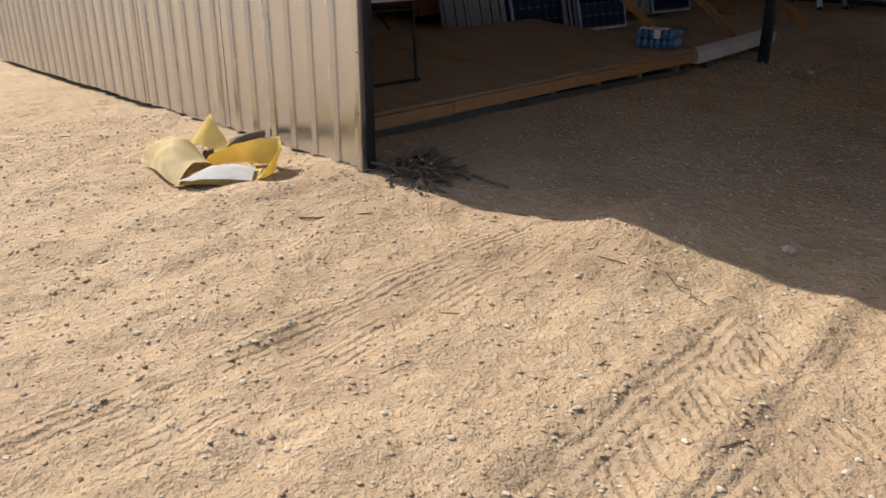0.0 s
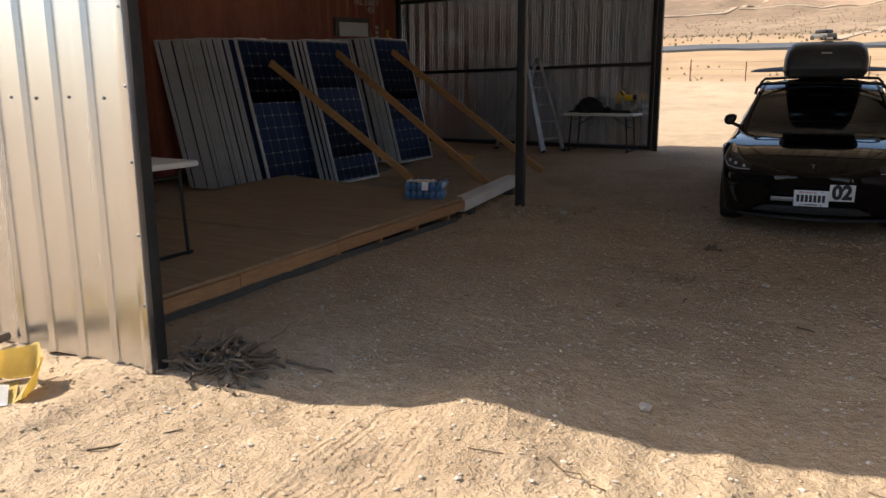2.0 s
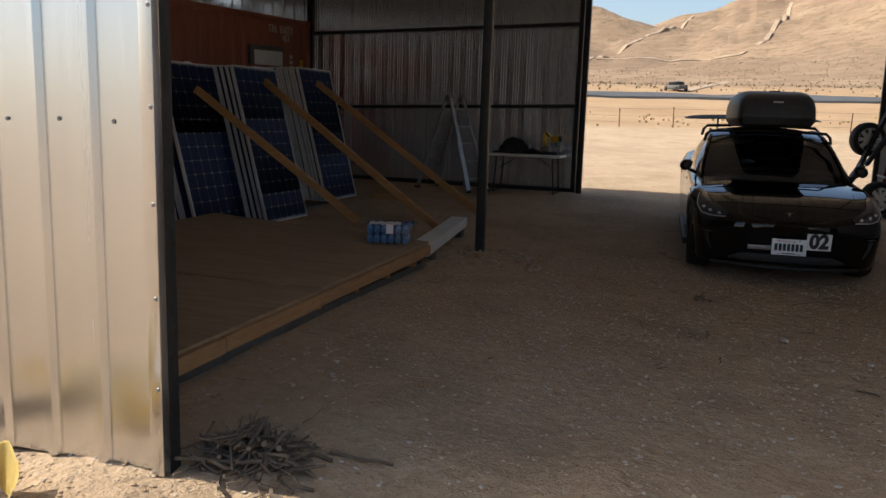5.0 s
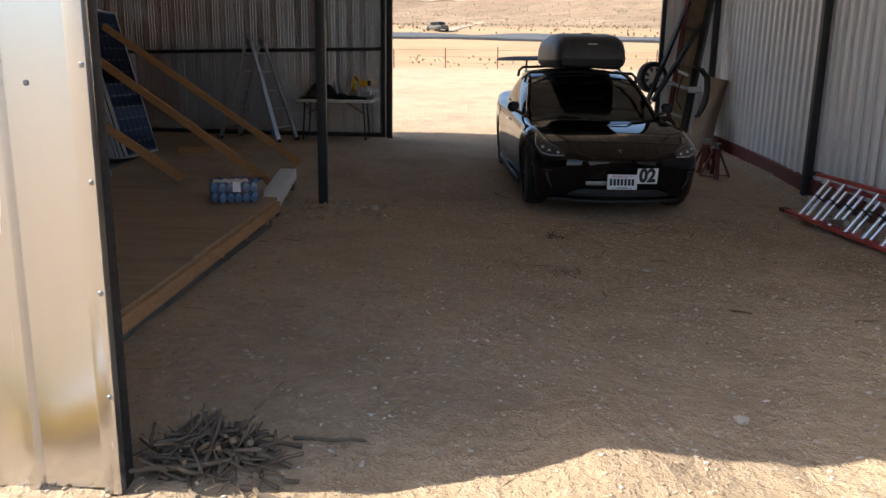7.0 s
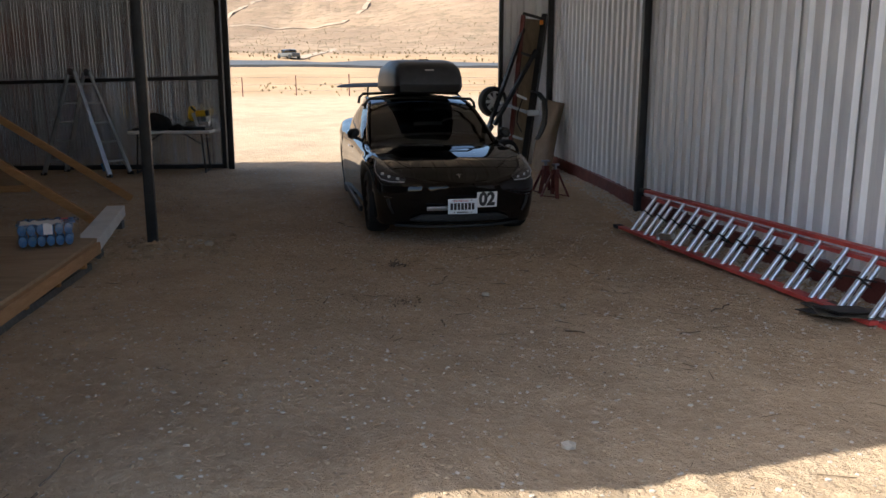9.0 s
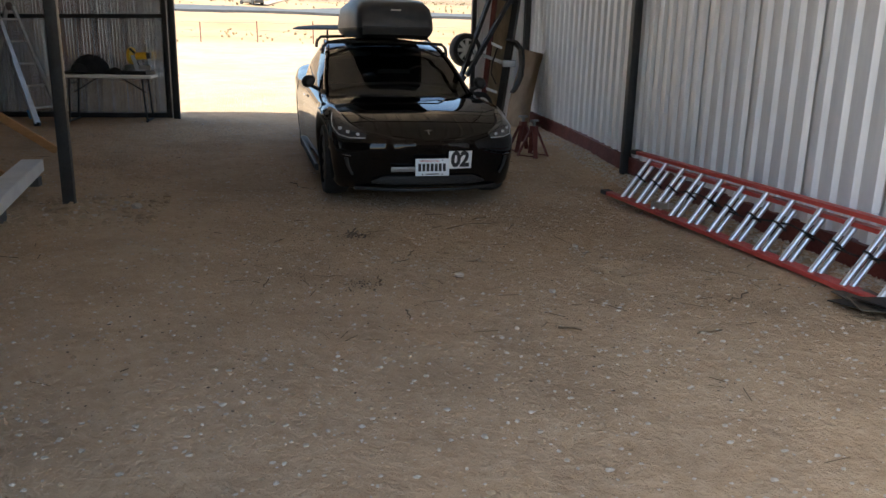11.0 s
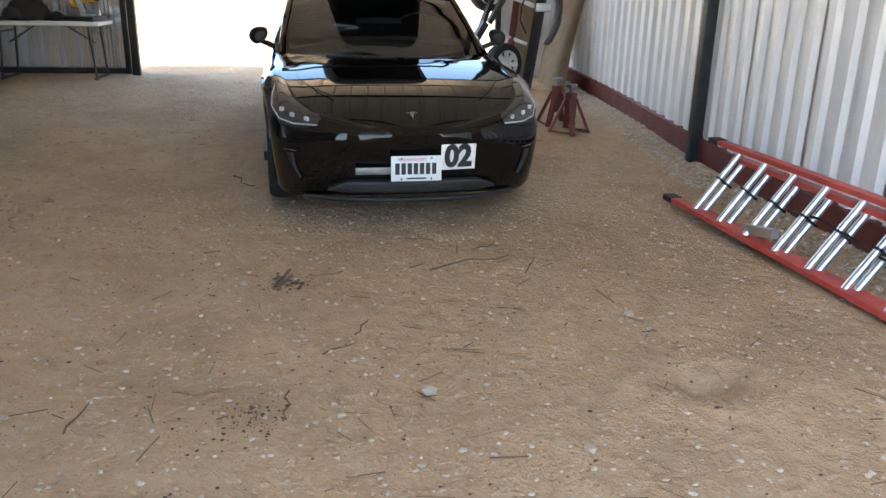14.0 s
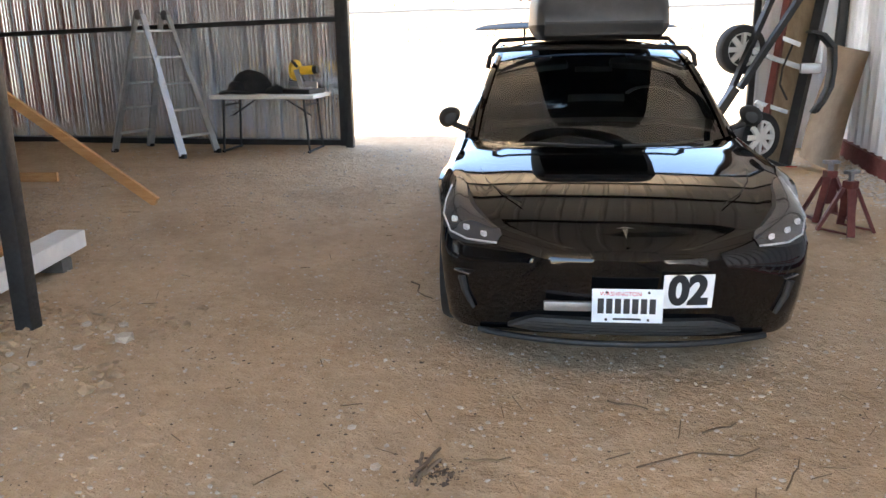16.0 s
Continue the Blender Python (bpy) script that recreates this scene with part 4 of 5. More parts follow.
    lettering("digits", "02", 0.185, INK, Matrix.Translation((0, -0.0055, 0)) @ flat_on, stick, 0.001, 0.92, 0.009)
    bm = bmesh.new()
    for a, b, c in (((-0.042, 0.02), (0.042, 0.02), (0.0, 0.031)), ((-0.012, 0.017), (0.012, 0.017), (0.0, -0.038))):
        bm.faces.new([bm.verts.new((x, 0, z)) for x, z in (a, b, c)])
    bmesh.ops.solidify(bm, geom=bm.faces[:], thickness=0.006)
    part("emblem", bm, CHROME, car, "small chrome emblem").matrix_local = pose(0, 0.150, 0.676, -54)

    def hood_z(x, s):
        w, b, cr = plan(s), ease(s, belt), ease(s, crown)
        return b + (cr - b) * float(np.interp(x / w, [0, 0.3, 0.60, 0.74, 0.84, 0.9], [1, 0.95, 0.78, 0.50, 0.3, 0.0]))

    for sign in (-1, 1):
        seam = [(0.46, 0.34), (0.56, 0.46), (0.635, 0.62), (0.68, 0.82), (0.715, 1.05), (0.735, 1.28)]
        part("bonnet_seam", tube([(sign * x, s, hood_z(x, s) - 0.0015) for x, s in seam], 0.0035, 5), TRIM_BLACK, car)
    for pts in ([(0.1, 1.21, 0.897), (0.3, 1.25, 0.902), (0.58, 1.40, 0.91)], [(-0.45, 1.31, 0.90), (-0.2, 1.23, 0.90), (0.05, 1.20, 0.897)]):
        part("wiper", tube(pts, 0.008, 6), TRIM_BLACK, car)
    # inside
    part("dashboard", boxed((-0.70, 1.60, 0.80), (0.70, 1.90, 0.935), 0.05), SEAT, car, "black dashboard")
    part("screen", boxed((-0.17, 1.90, 0.86), (0.17, 1.92, 1.06), 0.008), TRIM_BLACK, car)
    for x in (-0.37, 0.37):
        seat = part("front_seat", boxed((x - 0.24, 2.55, 0.45), (x + 0.24, 2.72, 1.08), 0.06), SEAT, car, "black front seat")
        part("headrest", boxed((x - 0.13, 2.62, 1.08), (x + 0.13, 2.72, 1.26), 0.04), SEAT, seat)
    part("rear_bench", boxed((-0.62, 3.35, 0.45), (0.62, 3.55, 1.12), 0.06), SEAT, car)
    st = bmesh.new()
    for i in range(20):
        a, b = 2 * math.pi * i / 20, 2 * math.pi * (i + 1) / 20
        rod(st, (0.37 + 0.18 * math.cos(a), 2.06 - 0.06 * math.sin(a), 0.95 + 0.17 * math.sin(a)), (0.37 + 0.18 * math.cos(b), 2.06 - 0.06 * math.sin(b), 0.95 + 0.17 * math.sin(b)), 0.014, 6)
    part("steering_wheel", st, SEAT, car)
    part("rear_view_mirror", boxed((-0.12, 2.14, 1.20), (0.12, 2.17, 1.26), 0.012), TRIM_BLACK, car)
    part("cabin_floor", boxed((-0.75, 1.5, 0.4), (0.75, 3.9, 0.5)), SEAT, car)
    # rack and wing
    for s in (2.42, 3.2):
        bm = bmesh.new()
        r = ease(s, roofline) - 0.03
        pts = [(-0.715, r - 0.09), (-0.70, r - 0.01), (-0.655, r + 0.035), (-0.3, r + 0.05), (0.3, r + 0.05), (0.655, r + 0.035), (0.70, r - 0.01), (0.715, r - 0.09)]
        bm = tube([(x, s, z) for x, z in pts], 0.018)
        part("roof_bar", bm, TRIM_BLACK, car, "black roof rack bar")
    rows = []
    for x in np.linspace(-0.92, 0.92, 25):
        z = 1.50 + 0.018 * (1 - (x / 0.92) ** 2)
        k = 0.12 + 0.88 * math.sqrt(max(0.0, 1 - (abs(x) / 0.925) ** 5))
        m = 4.34
        rows.append([(x, m + (y - m) * k, z + h * k) for y, h in ((4.18, 0.0), (4.24, 0.018), (4.36, 0.022), (4.50, 0.05), (4.495, 0.04), (4.34, 0.0), (4.22, -0.012))])
    wing = part("rear_wing", loft(rows, closed=True, caps=True), TRIM_BLACK, car, "broad black rear wing")
    for x in (-0.46, 0.46):
        part("wing_strut", rod(bmesh.new(), (x, 4.40, 1.08), (x, 4.33, 1.51), 0, flat=(0.02, 0.07)), TRIM_BLACK, wing)
    return car


CAR = pose(2.548, 5.28, gz(2.5, 6.3) - 0.012, 1.3, 0, 4.3) @ Matrix.Scale(0.95, 4)
saloon(CAR)


def roof_box(at):
    """A rounded hard-shell luggage box, nose at y = 0."""
    b = thing("roof_box", "dark grey hard-shell luggage box on roof bars", "roof box", at)

    def ring(s, lid):
        hw = ease(s, ((0, 0.37), (0.06, 0.41), (0.2, 0.435), (0.7, 0.465), (1.35, 0.465), (1.75, 0.42), (1.95, 0.31)))
        z0, z1 = 0.0, ease(s, ((0, 0.27), (0.05, 0.33), (0.18, 0.385), (0.6, 0.43), (1.1, 0.44), (1.6, 0.38), (1.95, 0.22)))
        lo, hi = (0.10, z1) if lid else (ease(s, ((0, 0.05), (0.12, 0.0), (1.8, 0.0), (1.95, 0.05))), 0.10)
        t = ease(s, ((0, 0.80), (0.3, 0.78), (1.95, 0.7)))
        if lid:
            p = [(-hw, lo), (-hw * 0.985, lo + (hi - lo) * 0.45), (-hw * 0.93, lo + (hi - lo) * 0.75), (-hw * t, hi - 0.015), (-hw * 0.55, hi), (hw * 0.55, hi), (hw * t, hi - 0.015), (hw * 0.93, lo + (hi - lo) * 0.75), (hw * 0.985, lo + (hi - lo) * 0.45), (hw, lo)]
        else:
            p = [(-hw, hi), (-hw * 0.97, hi - 0.04), (-hw * 0.86, lo), (hw * 0.86, lo), (hw * 0.97, hi - 0.04), (hw, hi)]
        return [(x, s + (0.22 * max(0, z - 0.1) * max(0, 1 - s / 0.5)), z) for x, z in p]

    ss = list(np.arange(0, 0.3, 0.05)) + list(np.arange(0.3, 1.9, 0.12)) + [1.95]
    part("lid", loft([ring(s, True) for s in ss], closed=True, caps=True), BOX_GREY, b, sharp=45)
    part("tray", loft([ring(s, False) for s in ss], closed=True, caps=True), TRIM_BLACK, b, "black lower tray")
    part("front_panel", boxed((-0.37, 0.0, 0.03), (0.37, 0.02, 0.12), 0.01), TRIM_BLACK, b)
    part("logo_bar", boxed((-0.055, -0.003, -0.013), (0.055, 0.003, 0.013), 0.002), WHITE_INK, b, "pale maker's mark").matrix_local = pose(0, 0.052, 0.285, -14)
    part("lock", lathe([(0.0001, 0), (0.022, 0), (0.022, 0.012), (0.0001, 0.014)], "x", 14), TRIM_BLACK, b).matrix_local = pose(-0.43, 0.5, 0.14, 0, 0, 180)
    part("lid_scoop", boxed((-0.06, 0.45, 0.41), (0.06, 0.62, 0.432), 0.01), TRIM_BLACK, b)
    return b


roof_box(CAR @ pose(0.035, 1.92, 1.455, -1.0))


def far_car(x, y):
    c = thing("parked_car", "small dark car parked far off beyond the road", "car", pose(x, y, gz(x, y), 0, 0, 40))
    part("body", boxed((-0.85, -1.9, 0.3), (0.85, 1.9, 0.9), 0.2), GREY_SKID, c)
    part("cabin", boxed((-0.75, -1.2, 0.9), (0.75, 1.1, 1.45), 0.25), DARK_GLASS, c)
    for sx in (-0.85, 0.85):
        for sy in (-1.4, 1.4):
            part("wheel", lathe([(0.05, -0.1), (0.33, -0.1), (0.33, 0.1), (0.05, 0.1)], "x", 16), RUBBER, c).matrix_local = pose(sx, sy, 0.33)


far_car(-6.3, 128.0)

# ---- fence and scrub beyond ----
fence = thing("wire_fence", "low wire fence on thin steel posts", "fence")
for n in range(24):
    x = -34 + n * 3.0
    z = gz(x, 44.5)
    part("post", bar((x, 44.5, z - 0.3), (x + 0.03 * math.sin(n), 44.5, z + 1.15 + 0.08 * math.sin(n * 1.7)), 0.028, sides=6), RUST_RED, fence)
for h in (0.3, 0.65, 1.05):
    bm = bmesh.new()
    for n in range(23):
        x = -34 + n * 3.0
        rod(bm, (x, 44.5, gz(x, 44.5) + h), (x + 3.0, 44.5, gz(x + 3.0, 44.5) + h), 0.006, 4)
    part("wire", bm, GREY_METAL, fence)


def tufts(name, spots, size, material, label, category):
    """Low dry bushes made of many narrow blades."""
    verts, faces = [], []
    rs = random.Random(11)
    for x, y, s in spots:
        z = gz(x, y)
        for k in range(16):
            a, lean = rs.uniform(0, 6.28), rs.uniform(0.2, 1.0)
            r, h, w = size * s * lean * 0.6, size * s * rs.uniform(0.5, 1.0), size * s * 0.16
            bx, by = x + rs.uniform(-0.2, 0.2) * size * s, y + rs.uniform(-0.2, 0.2) * size * s
            dx, dy = math.cos(a), math.sin(a)
            i = len(verts)
            verts += [(bx - dy * w, by + dx * w, z - 0.05), (bx + dy * w, by - dx * w, z - 0.05), (bx + dx * r + dy * w, by + dy * r - dx * w, z + h * 0.8), (bx + dx * r * 1.1, by + dy * r * 1.1, z + h)]
            faces.append((i, i + 1, i + 2, i + 3))
    me = bpy.data.meshes.new(name)
    me.from_pydata(verts, [], faces)
    me.materials.append(material)
    return tagged(new(name, me), label, category, kind="stuff")


rs = random.Random(5)
spots = []
while len(spots) < 9000:
    az, r = rs.uniform(-24, 34), 120 + 560 * rs.random() ** 0.8
    x, y = 1.5 + r * math.sin(radians(az)), -2 + r * math.cos(radians(az))
    if y > 122:
        spots.append((x, y, rs.uniform(0.5, 1.3)))
tufts("desert_scrub", spots, 0.34, SCRUB, "scattered dry grey-brown desert bushes", "scrub")
spots = [(rs.uniform(-45, 45), rs.uniform(43.5, 60), rs.uniform(0.4, 1.2)) for _ in range(420)]
tufts("dry_grass", spots, 0.16, surface("golden_dry_grass", (0.38, 0.27, 0.14), (0.52, 0.40, 0.23), 3, (0.9, 0.95)), "golden dry grass along the fence", "grass")

# ---- things under the roof ----


def folding_table(at, length, depth, height, label, group="folding tables"):
    t = thing("folding_table", label, "table", at, group)
    part("tabletop", boxed((-length / 2, -depth / 2, height - 0.045), (length / 2, depth / 2, height), 0.02), PLASTIC_WHITE, t, "white moulded plastic top")
    for sx in (-1, 1):
        x = sx * (length / 2 - 0.14)
        for sy in (-1, 1):
            y = sy * (depth / 2 - 0.07)
            part("leg", bar((x, y, height - 0.05), (x + sx * 0.04, y, 0.0), 0.013), BLACK_STEEL, t)
        part("crossbar", bar((x + sx * 0.035, -depth / 2 + 0.03, 0.02), (x + sx * 0.035, depth / 2 - 0.03, 0.02), 0.013), BLACK_STEEL, t)
        part("crossbar", bar((x + sx * 0.005, -depth / 2 + 0.07, height - 0.12), (x + sx * 0.005, depth / 2 - 0.07, height - 0.12), 0.011), BLACK_STEEL, t)
        part("strut", bar((x, 0, height * 0.62), (x - sx * 0.32, 0, height - 0.05), 0.009), BLACK_STEEL, t)
    return t


folding_table(pose(-1.77, 1.22, plat_top(1.22) - 0.006), 1.22, 0.60, 0.69, "white plastic folding table standing on the platform")
zb = gz(-1.25, 10.9)
folding_table(pose(-1.23, 10.88, zb), 1.24, 0.60, 0.655, "white plastic folding table against the back wall")
TT = zb + 0.655


def draped(name, label, category, at, rx, ry, h, seed, material, n=18):
    """A soft slumped heap."""
    secs = []
    for i in range(9):
        u = i / 8
        ring = []
        for k in range(n):
            a = 2 * math.pi * k / n
            r = math.sqrt(max(0.0, 1 - u**2.2)) * (1 + 0.12 * math.sin(3 * a + seed) + 0.06 * math.sin(7 * a + seed * 2))
            ring.append((rx * r * math.cos(a), ry * r * math.sin(a), h * u * (1 + 0.10 * math.sin(2 * a + seed))))
        secs.append(ring)
    return solid(name, loft(secs, closed=True, caps=True), material, label, category, at=at, sharp=80)


bm = lathe([(0.001, 0.004), (0.22, 0.0), (0.235, 0.012), (0.21, 0.02), (0.13, 0.03), (0.115, 0.09), (0.09, 0.125), (0.001, 0.135)])
for v in bm.verts:
    v.co.z += 0.012 * math.sin(3 * math.atan2(v.co.y, v.co.x)) * (v.co.xy.length / 0.22)
solid("brimmed_hat", bm, BLACK_CLOTH, "black brimmed cloth hat lying on the table", "hat", at=pose(-1.60, 10.84, TT + 0.01))
draped("cloth_bag", "slumped black cloth bag on the table", "bag", pose(-1.50, 10.94, TT), 0.24, 0.17, 0.25, 1.0, BLACK_CLOTH)
draped("tool_pouch", "small black tool pouch on the table", "pouch", pose(-1.14, 10.85, TT), 0.12, 0.1, 0.10, 4.0, BLACK_CLOTH)


def chop_saw(at):
    s = thing("mitre_saw", "yellow and grey mitre saw on the table", "saw", at)
    part("base", boxed((-0.21, -0.16, 0), (0.21, 0.16, 0.055), 0.015), TRIM_BLACK, s)
    part("turntable", lathe([(0.001, 0.055), (0.14, 0.055), (0.14, 0.075), (0.001, 0.075)]), GREY_METAL, s)
    part("fence", boxed((-0.19, 0.03, 0.06), (0.19, 0.05, 0.13), 0.004), ALU, s)
    part("arm", rod(bmesh.new(), (0.02, 0.13, 0.07), (-0.03, 0.05, 0.30), 0, flat=(0.07, 0.06)), GREY_METAL, s)
    motor = part("motor", bar((0.0, 0.02, 0.255), (0.15, 0.04, 0.265), 0.05, sides=18), YELLOW, s, "yellow motor housing")
    part("motor_cap", bar((0.15, 0.04, 0.265), (0.20, 0.045, 0.268), 0.048, sides=18, r2=0.04), TRIM_BLACK, motor, "black motor cap")
    part("yoke", rod(bmesh.new(), (0.03, -0.03, 0.07), (-0.02, -0.05, 0.27), 0, flat=(0.09, 0.05)), GREY_METAL, s, "grey cast yoke")
    g = lathe([(0.03, -0.02), (0.115, -0.02), (0.12, 0.0), (0.115, 0.02), (0.03, 0.02)], "x", 26)
    part("blade_guard", g, YELLOW, s, "yellow blade guard").matrix_local = pose(-0.05, -0.02, 0.26)
    part("blade", lathe([(0.01, -0.002), (0.105, -0.002), (0.105, 0.002), (0.01, 0.002)], "x", 26), CHROME, s).matrix_local = pose(-0.05, -0.02, 0.235)
    h = bmesh.new()
    for a, b in (((-0.02, -0.08, 0.34), (0.0, -0.15, 0.36)), ((0.0, -0.15, 0.36), (0.05, -0.13, 0.30))):
        rod(h, a, b, 0.017, 10)
    part("handle", h, TRIM_BLACK, s)


chop_saw(pose(-0.86, 10.90, TT, 0, 0, -14))


def step_ladder(at):
    """An aluminium ladder opened to an A along x."""
    s = thing("step_ladder", "aluminium multi-position ladder standing open", "ladder", at)
    top, reach, wide = 1.56, 0.57, 0.44
    for sx in (-1, 1):
        leaf = new("ladder_leaf")
        leaf.parent = s
        for sy in (-1, 1):
            part("rail", rod(bmesh.new(), (sx * 0.05, sy * wide * 0.40, top), (sx * reach, sy * wide * 0.55, 0.03), 0, flat=(0.062, 0.026)), LADDER_ALU, leaf)
            part("outer_rail", rod(bmesh.new(), (sx * (0.05 + 0.45 * (reach - 0.05)), sy * wide * 0.50, top * 0.56), (sx * reach, sy * wide * 0.62, 0.03), 0, flat=(0.07, 0.022)), LADDER_ALU, leaf)
            part("rubber_foot", boxed((-0.045, -0.022, 0), (0.045, 0.022, 0.05), 0.008), TRIM_BLACK, leaf).matrix_local = pose(sx * reach, sy * wide * 0.60, 0)
        for k in range(5):
            u = (k + 0.6) / 5.4
            x, w = sx * (0.05 + (reach - 0.05) * u), wide * (0.40 + 0.15 * u)
            part("rung", rod(bmesh.new(), (x, -w, top * (1 - u)), (x, w, top * (1 - u)), 0, flat=(0.05, 0.022)), LADDER_ALU, leaf)
    for sy in (-1, 1):
        part("hinge", bar((0, sy * wide * 0.42 - 0.02, top), (0, sy * wide * 0.42 + 0.02, top), 0.055, sides=16), GREY_METAL, s)
    part("blue_label", boxed((-0.02, -0.003, 0), (0.02, 0.003, 0.12), 0.001), WATER_PLASTIC, s, "blue label").matrix_local = pose(0.455, -0.225, 0.09, 0, -16)


step_ladder(pose(-2.50, 10.68, gz(-2.5, 10.7), 0, 0, -20))


def water_pack(at):
    """Shrink-wrapped bottles lying on their sides."""
    w = thing("water_bottle_pack", "shrink-wrapped pack of blue water bottles on the platform", "water bottles", at)
    for row in range(2):
        for col in range(6):
            x = -0.19 + col * 0.068
            for end in (0, 1):
                y = -0.11 + end * 0.22
                b = lathe([(0.001, 0), (0.029, 0.0), (0.0325, 0.012), (0.0325, 0.06), (0.030, 0.07), (0.0325, 0.08), (0.0325, 0.135), (0.022, 0.17), (0.012, 0.185), (0.012, 0.2), (0.001, 0.2)], steps=12)
                part("bottle", b, WATER_PLASTIC, w).matrix_local = pose(x, -0.215 if not end else 0.215, 0.035 + row * 0.064, -90 if not end else 90)
    # wrap: a rounded sleeve that sags between the bottles
    secs = []
    for i in range(15):
        x = -0.235 + i * 0.47 / 14
        tuck = 0.012 * math.sin(i * 2.6) + (0.03 if i in (0, 14) else 0)
        ring = []
        for a, b in ((-0.225, 0.005), (-0.232, 0.07), (-0.222, 0.13), (-0.13, 0.142), (0, 0.136), (0.13, 0.143), (0.222, 0.13), (0.232, 0.07), (0.225, 0.005)):
            ring.append((x, a * (1 - tuck), max(0.003, b * (1 - tuck * 2.2) + (0.004 * math.sin(i * 1.9 + a * 20) if b > 0.1 else 0))))
        secs.append(ring)
    wrap = part("shrink_wrap", loft(secs), FILM, w, "clear plastic wrap with white strips")
    # White strips over part of the wrap's top and one side.
    part("white_band", loft([[(x, y * 1.012, z * 1.02 + 0.001) for x, y, z in s[2:5]] for s in secs[1:11]]), WHITE_STICKER, wrap, "white strip on the wrap")
    part("white_band", loft([[(x, y * 1.012, z * 1.02 + 0.001) for x, y, z in s[1:3]] for s in secs[6:9]]), WHITE_STICKER, wrap, "white strip on the wrap")
    part("red_mark", boxed((0.10, -0.06, 0.146), (0.15, 0.0, 0.149)), RED_INK, wrap)
    return w


water_pack(pose(-0.90, 4.30, plat_top(4.3) + 0.004, 0, 0, 17) @ Matrix.Diagonal((0.95, 0.62, 1.35, 1)))

# ---- along the right wall ----


def extension_ladder(a, b, lean):
    """Two nested sections lying on one rail from a to b and tipped against the wall."""
    a, b = Vector(a), Vector(b)
    along = (b - a).normalized()
    up = Vector((0.60, 0.0, 0.80))
    up = (up - along * up.dot(along)).normalized()
    face = along.cross(up)
    L = thing("extension_ladder", "red fibreglass extension ladder lying on its side against the wall", "ladder")
    for k, (shift, length, wide, mat) in enumerate(((0.0, (b - a).length, 0.46, FIBRE_RED), (0.15, (b - a).length + 0.5, 0.39, FIBRE_RED))):
        sec = new("base_section" if k == 0 else "fly_section")
        sec.parent = L
        off = face * (-0.062 * k) + up * (0.03 * k)
        for r in (0.0, wide):
            p = a + off + up * r + along * shift
            part("rail", rod(bmesh.new(), p, p + along * length, 0, flat=(0.068, 0.028)), mat, sec)
            if k == 0:
                q = a + off + up * r
                part("rubber_foot", rod(bmesh.new(), q - along * 0.09, q + along * 0.01, 0, flat=(0.08, 0.035)), TRIM_BLACK, sec)
        for n in range(int((b - a).length / 0.27)):
            p = a + off + along * (0.25 + 0.27 * n)
            part("rung", bar(p, p + up * wide, 0.019, sides=10), ALU, sec)
        for n in range(12):
            if k == 0:
                p = a + off + along * (0.255 + 0.27 * n) + up * 0.24
                part("strap", rod(bmesh.new(), p + face * 0.024, p - face * 0.088, 0, flat=(0.05, 0.012)), TRIM_BLACK, sec)
    part("lock", rod(bmesh.new(), a + along * 0.75 + up * 0.05, a + along * 0.98 + up * 0.09, 0, flat=(0.05, 0.05)), ALU, L)
    rope = bmesh.new()
    pts = [a + along * (0.9 + 0.22 * n) + up * (0.24 + 0.03 * math.sin(n * 1.3)) - face * 0.03 for n in range(12)]
    for p, q in zip(pts[:-1], pts[1:]):
        rod(rope, p, q, 0.007, 6)
    part("rope", rope, TRIM_BLACK, L, "black rope laced through the rungs")


extension_ladder((4.27, 5.62, 0.05), (4.62, 2.10, 0.03), 30)

card = thing("cardboard_scraps", "flattened dark printed cardboard scraps on the dirt", "cardboard")
rs = random.Random(8)
for n in range(5):
    ob = part("scrap", boxed((-0.19, -0.11, 0), (0.19, 0.11, 0.006)), PAPER if n % 2 else TRIM_BLACK, card)
    ob.matrix_local = pose(4.60 + rs.uniform(-0.1, 0.1), 2.36 + rs.uniform(-0.1, 0.08), 0.02 + 0.012 * n + gz(4.6, 2.36), rs.uniform(-6, 6), rs.uniform(-6, 6), rs.uniform(0, 180))


def jack_stand(x, y, turn, label):
    j = thing("jack_stand", label, "jack stand", pose(x, y, gz(x, y), 0, 0, turn), "jack stands")
    for sx in (-1, 1):
        for sy in (-1, 1):
            part("leg", rod(bmesh.new(), (sx * 0.13, sy * 0.13, 0.0), (sx * 0.03, sy * 0.03, 0.31), 0, flat=(0.05, 0.022)), RUST_RED, j)
        part("foot_bar", rod(bmesh.new(), (sx * 0.125, -0.13, 0.015), (sx * 0.125, 0.13, 0.015), 0, flat=(0.02, 0.012)), RUST_RED, j)
    part("column", rod(bmesh.new(), (0, 0, 0.12), (0, 0, 0.36), 0, flat=(0.075, 0.075)), RUST_RED, j)
    part("ratchet_bar", rod(bmesh.new(), (0, 0, 0.3), (0, 0, 0.42), 0, flat=(0.035, 0.02)), GREY_METAL, j)
    part("saddle", boxed((-0.055, -0.028, 0.41), (0.055, 0.028, 0.435), 0.006), GREY_METAL, j)
    return j


jack_stand(4.132, 8.20, 10, "red steel jack stand standing on the dirt")
jack_stand(4.185, 7.90, 40, "red steel jack stand beside another")

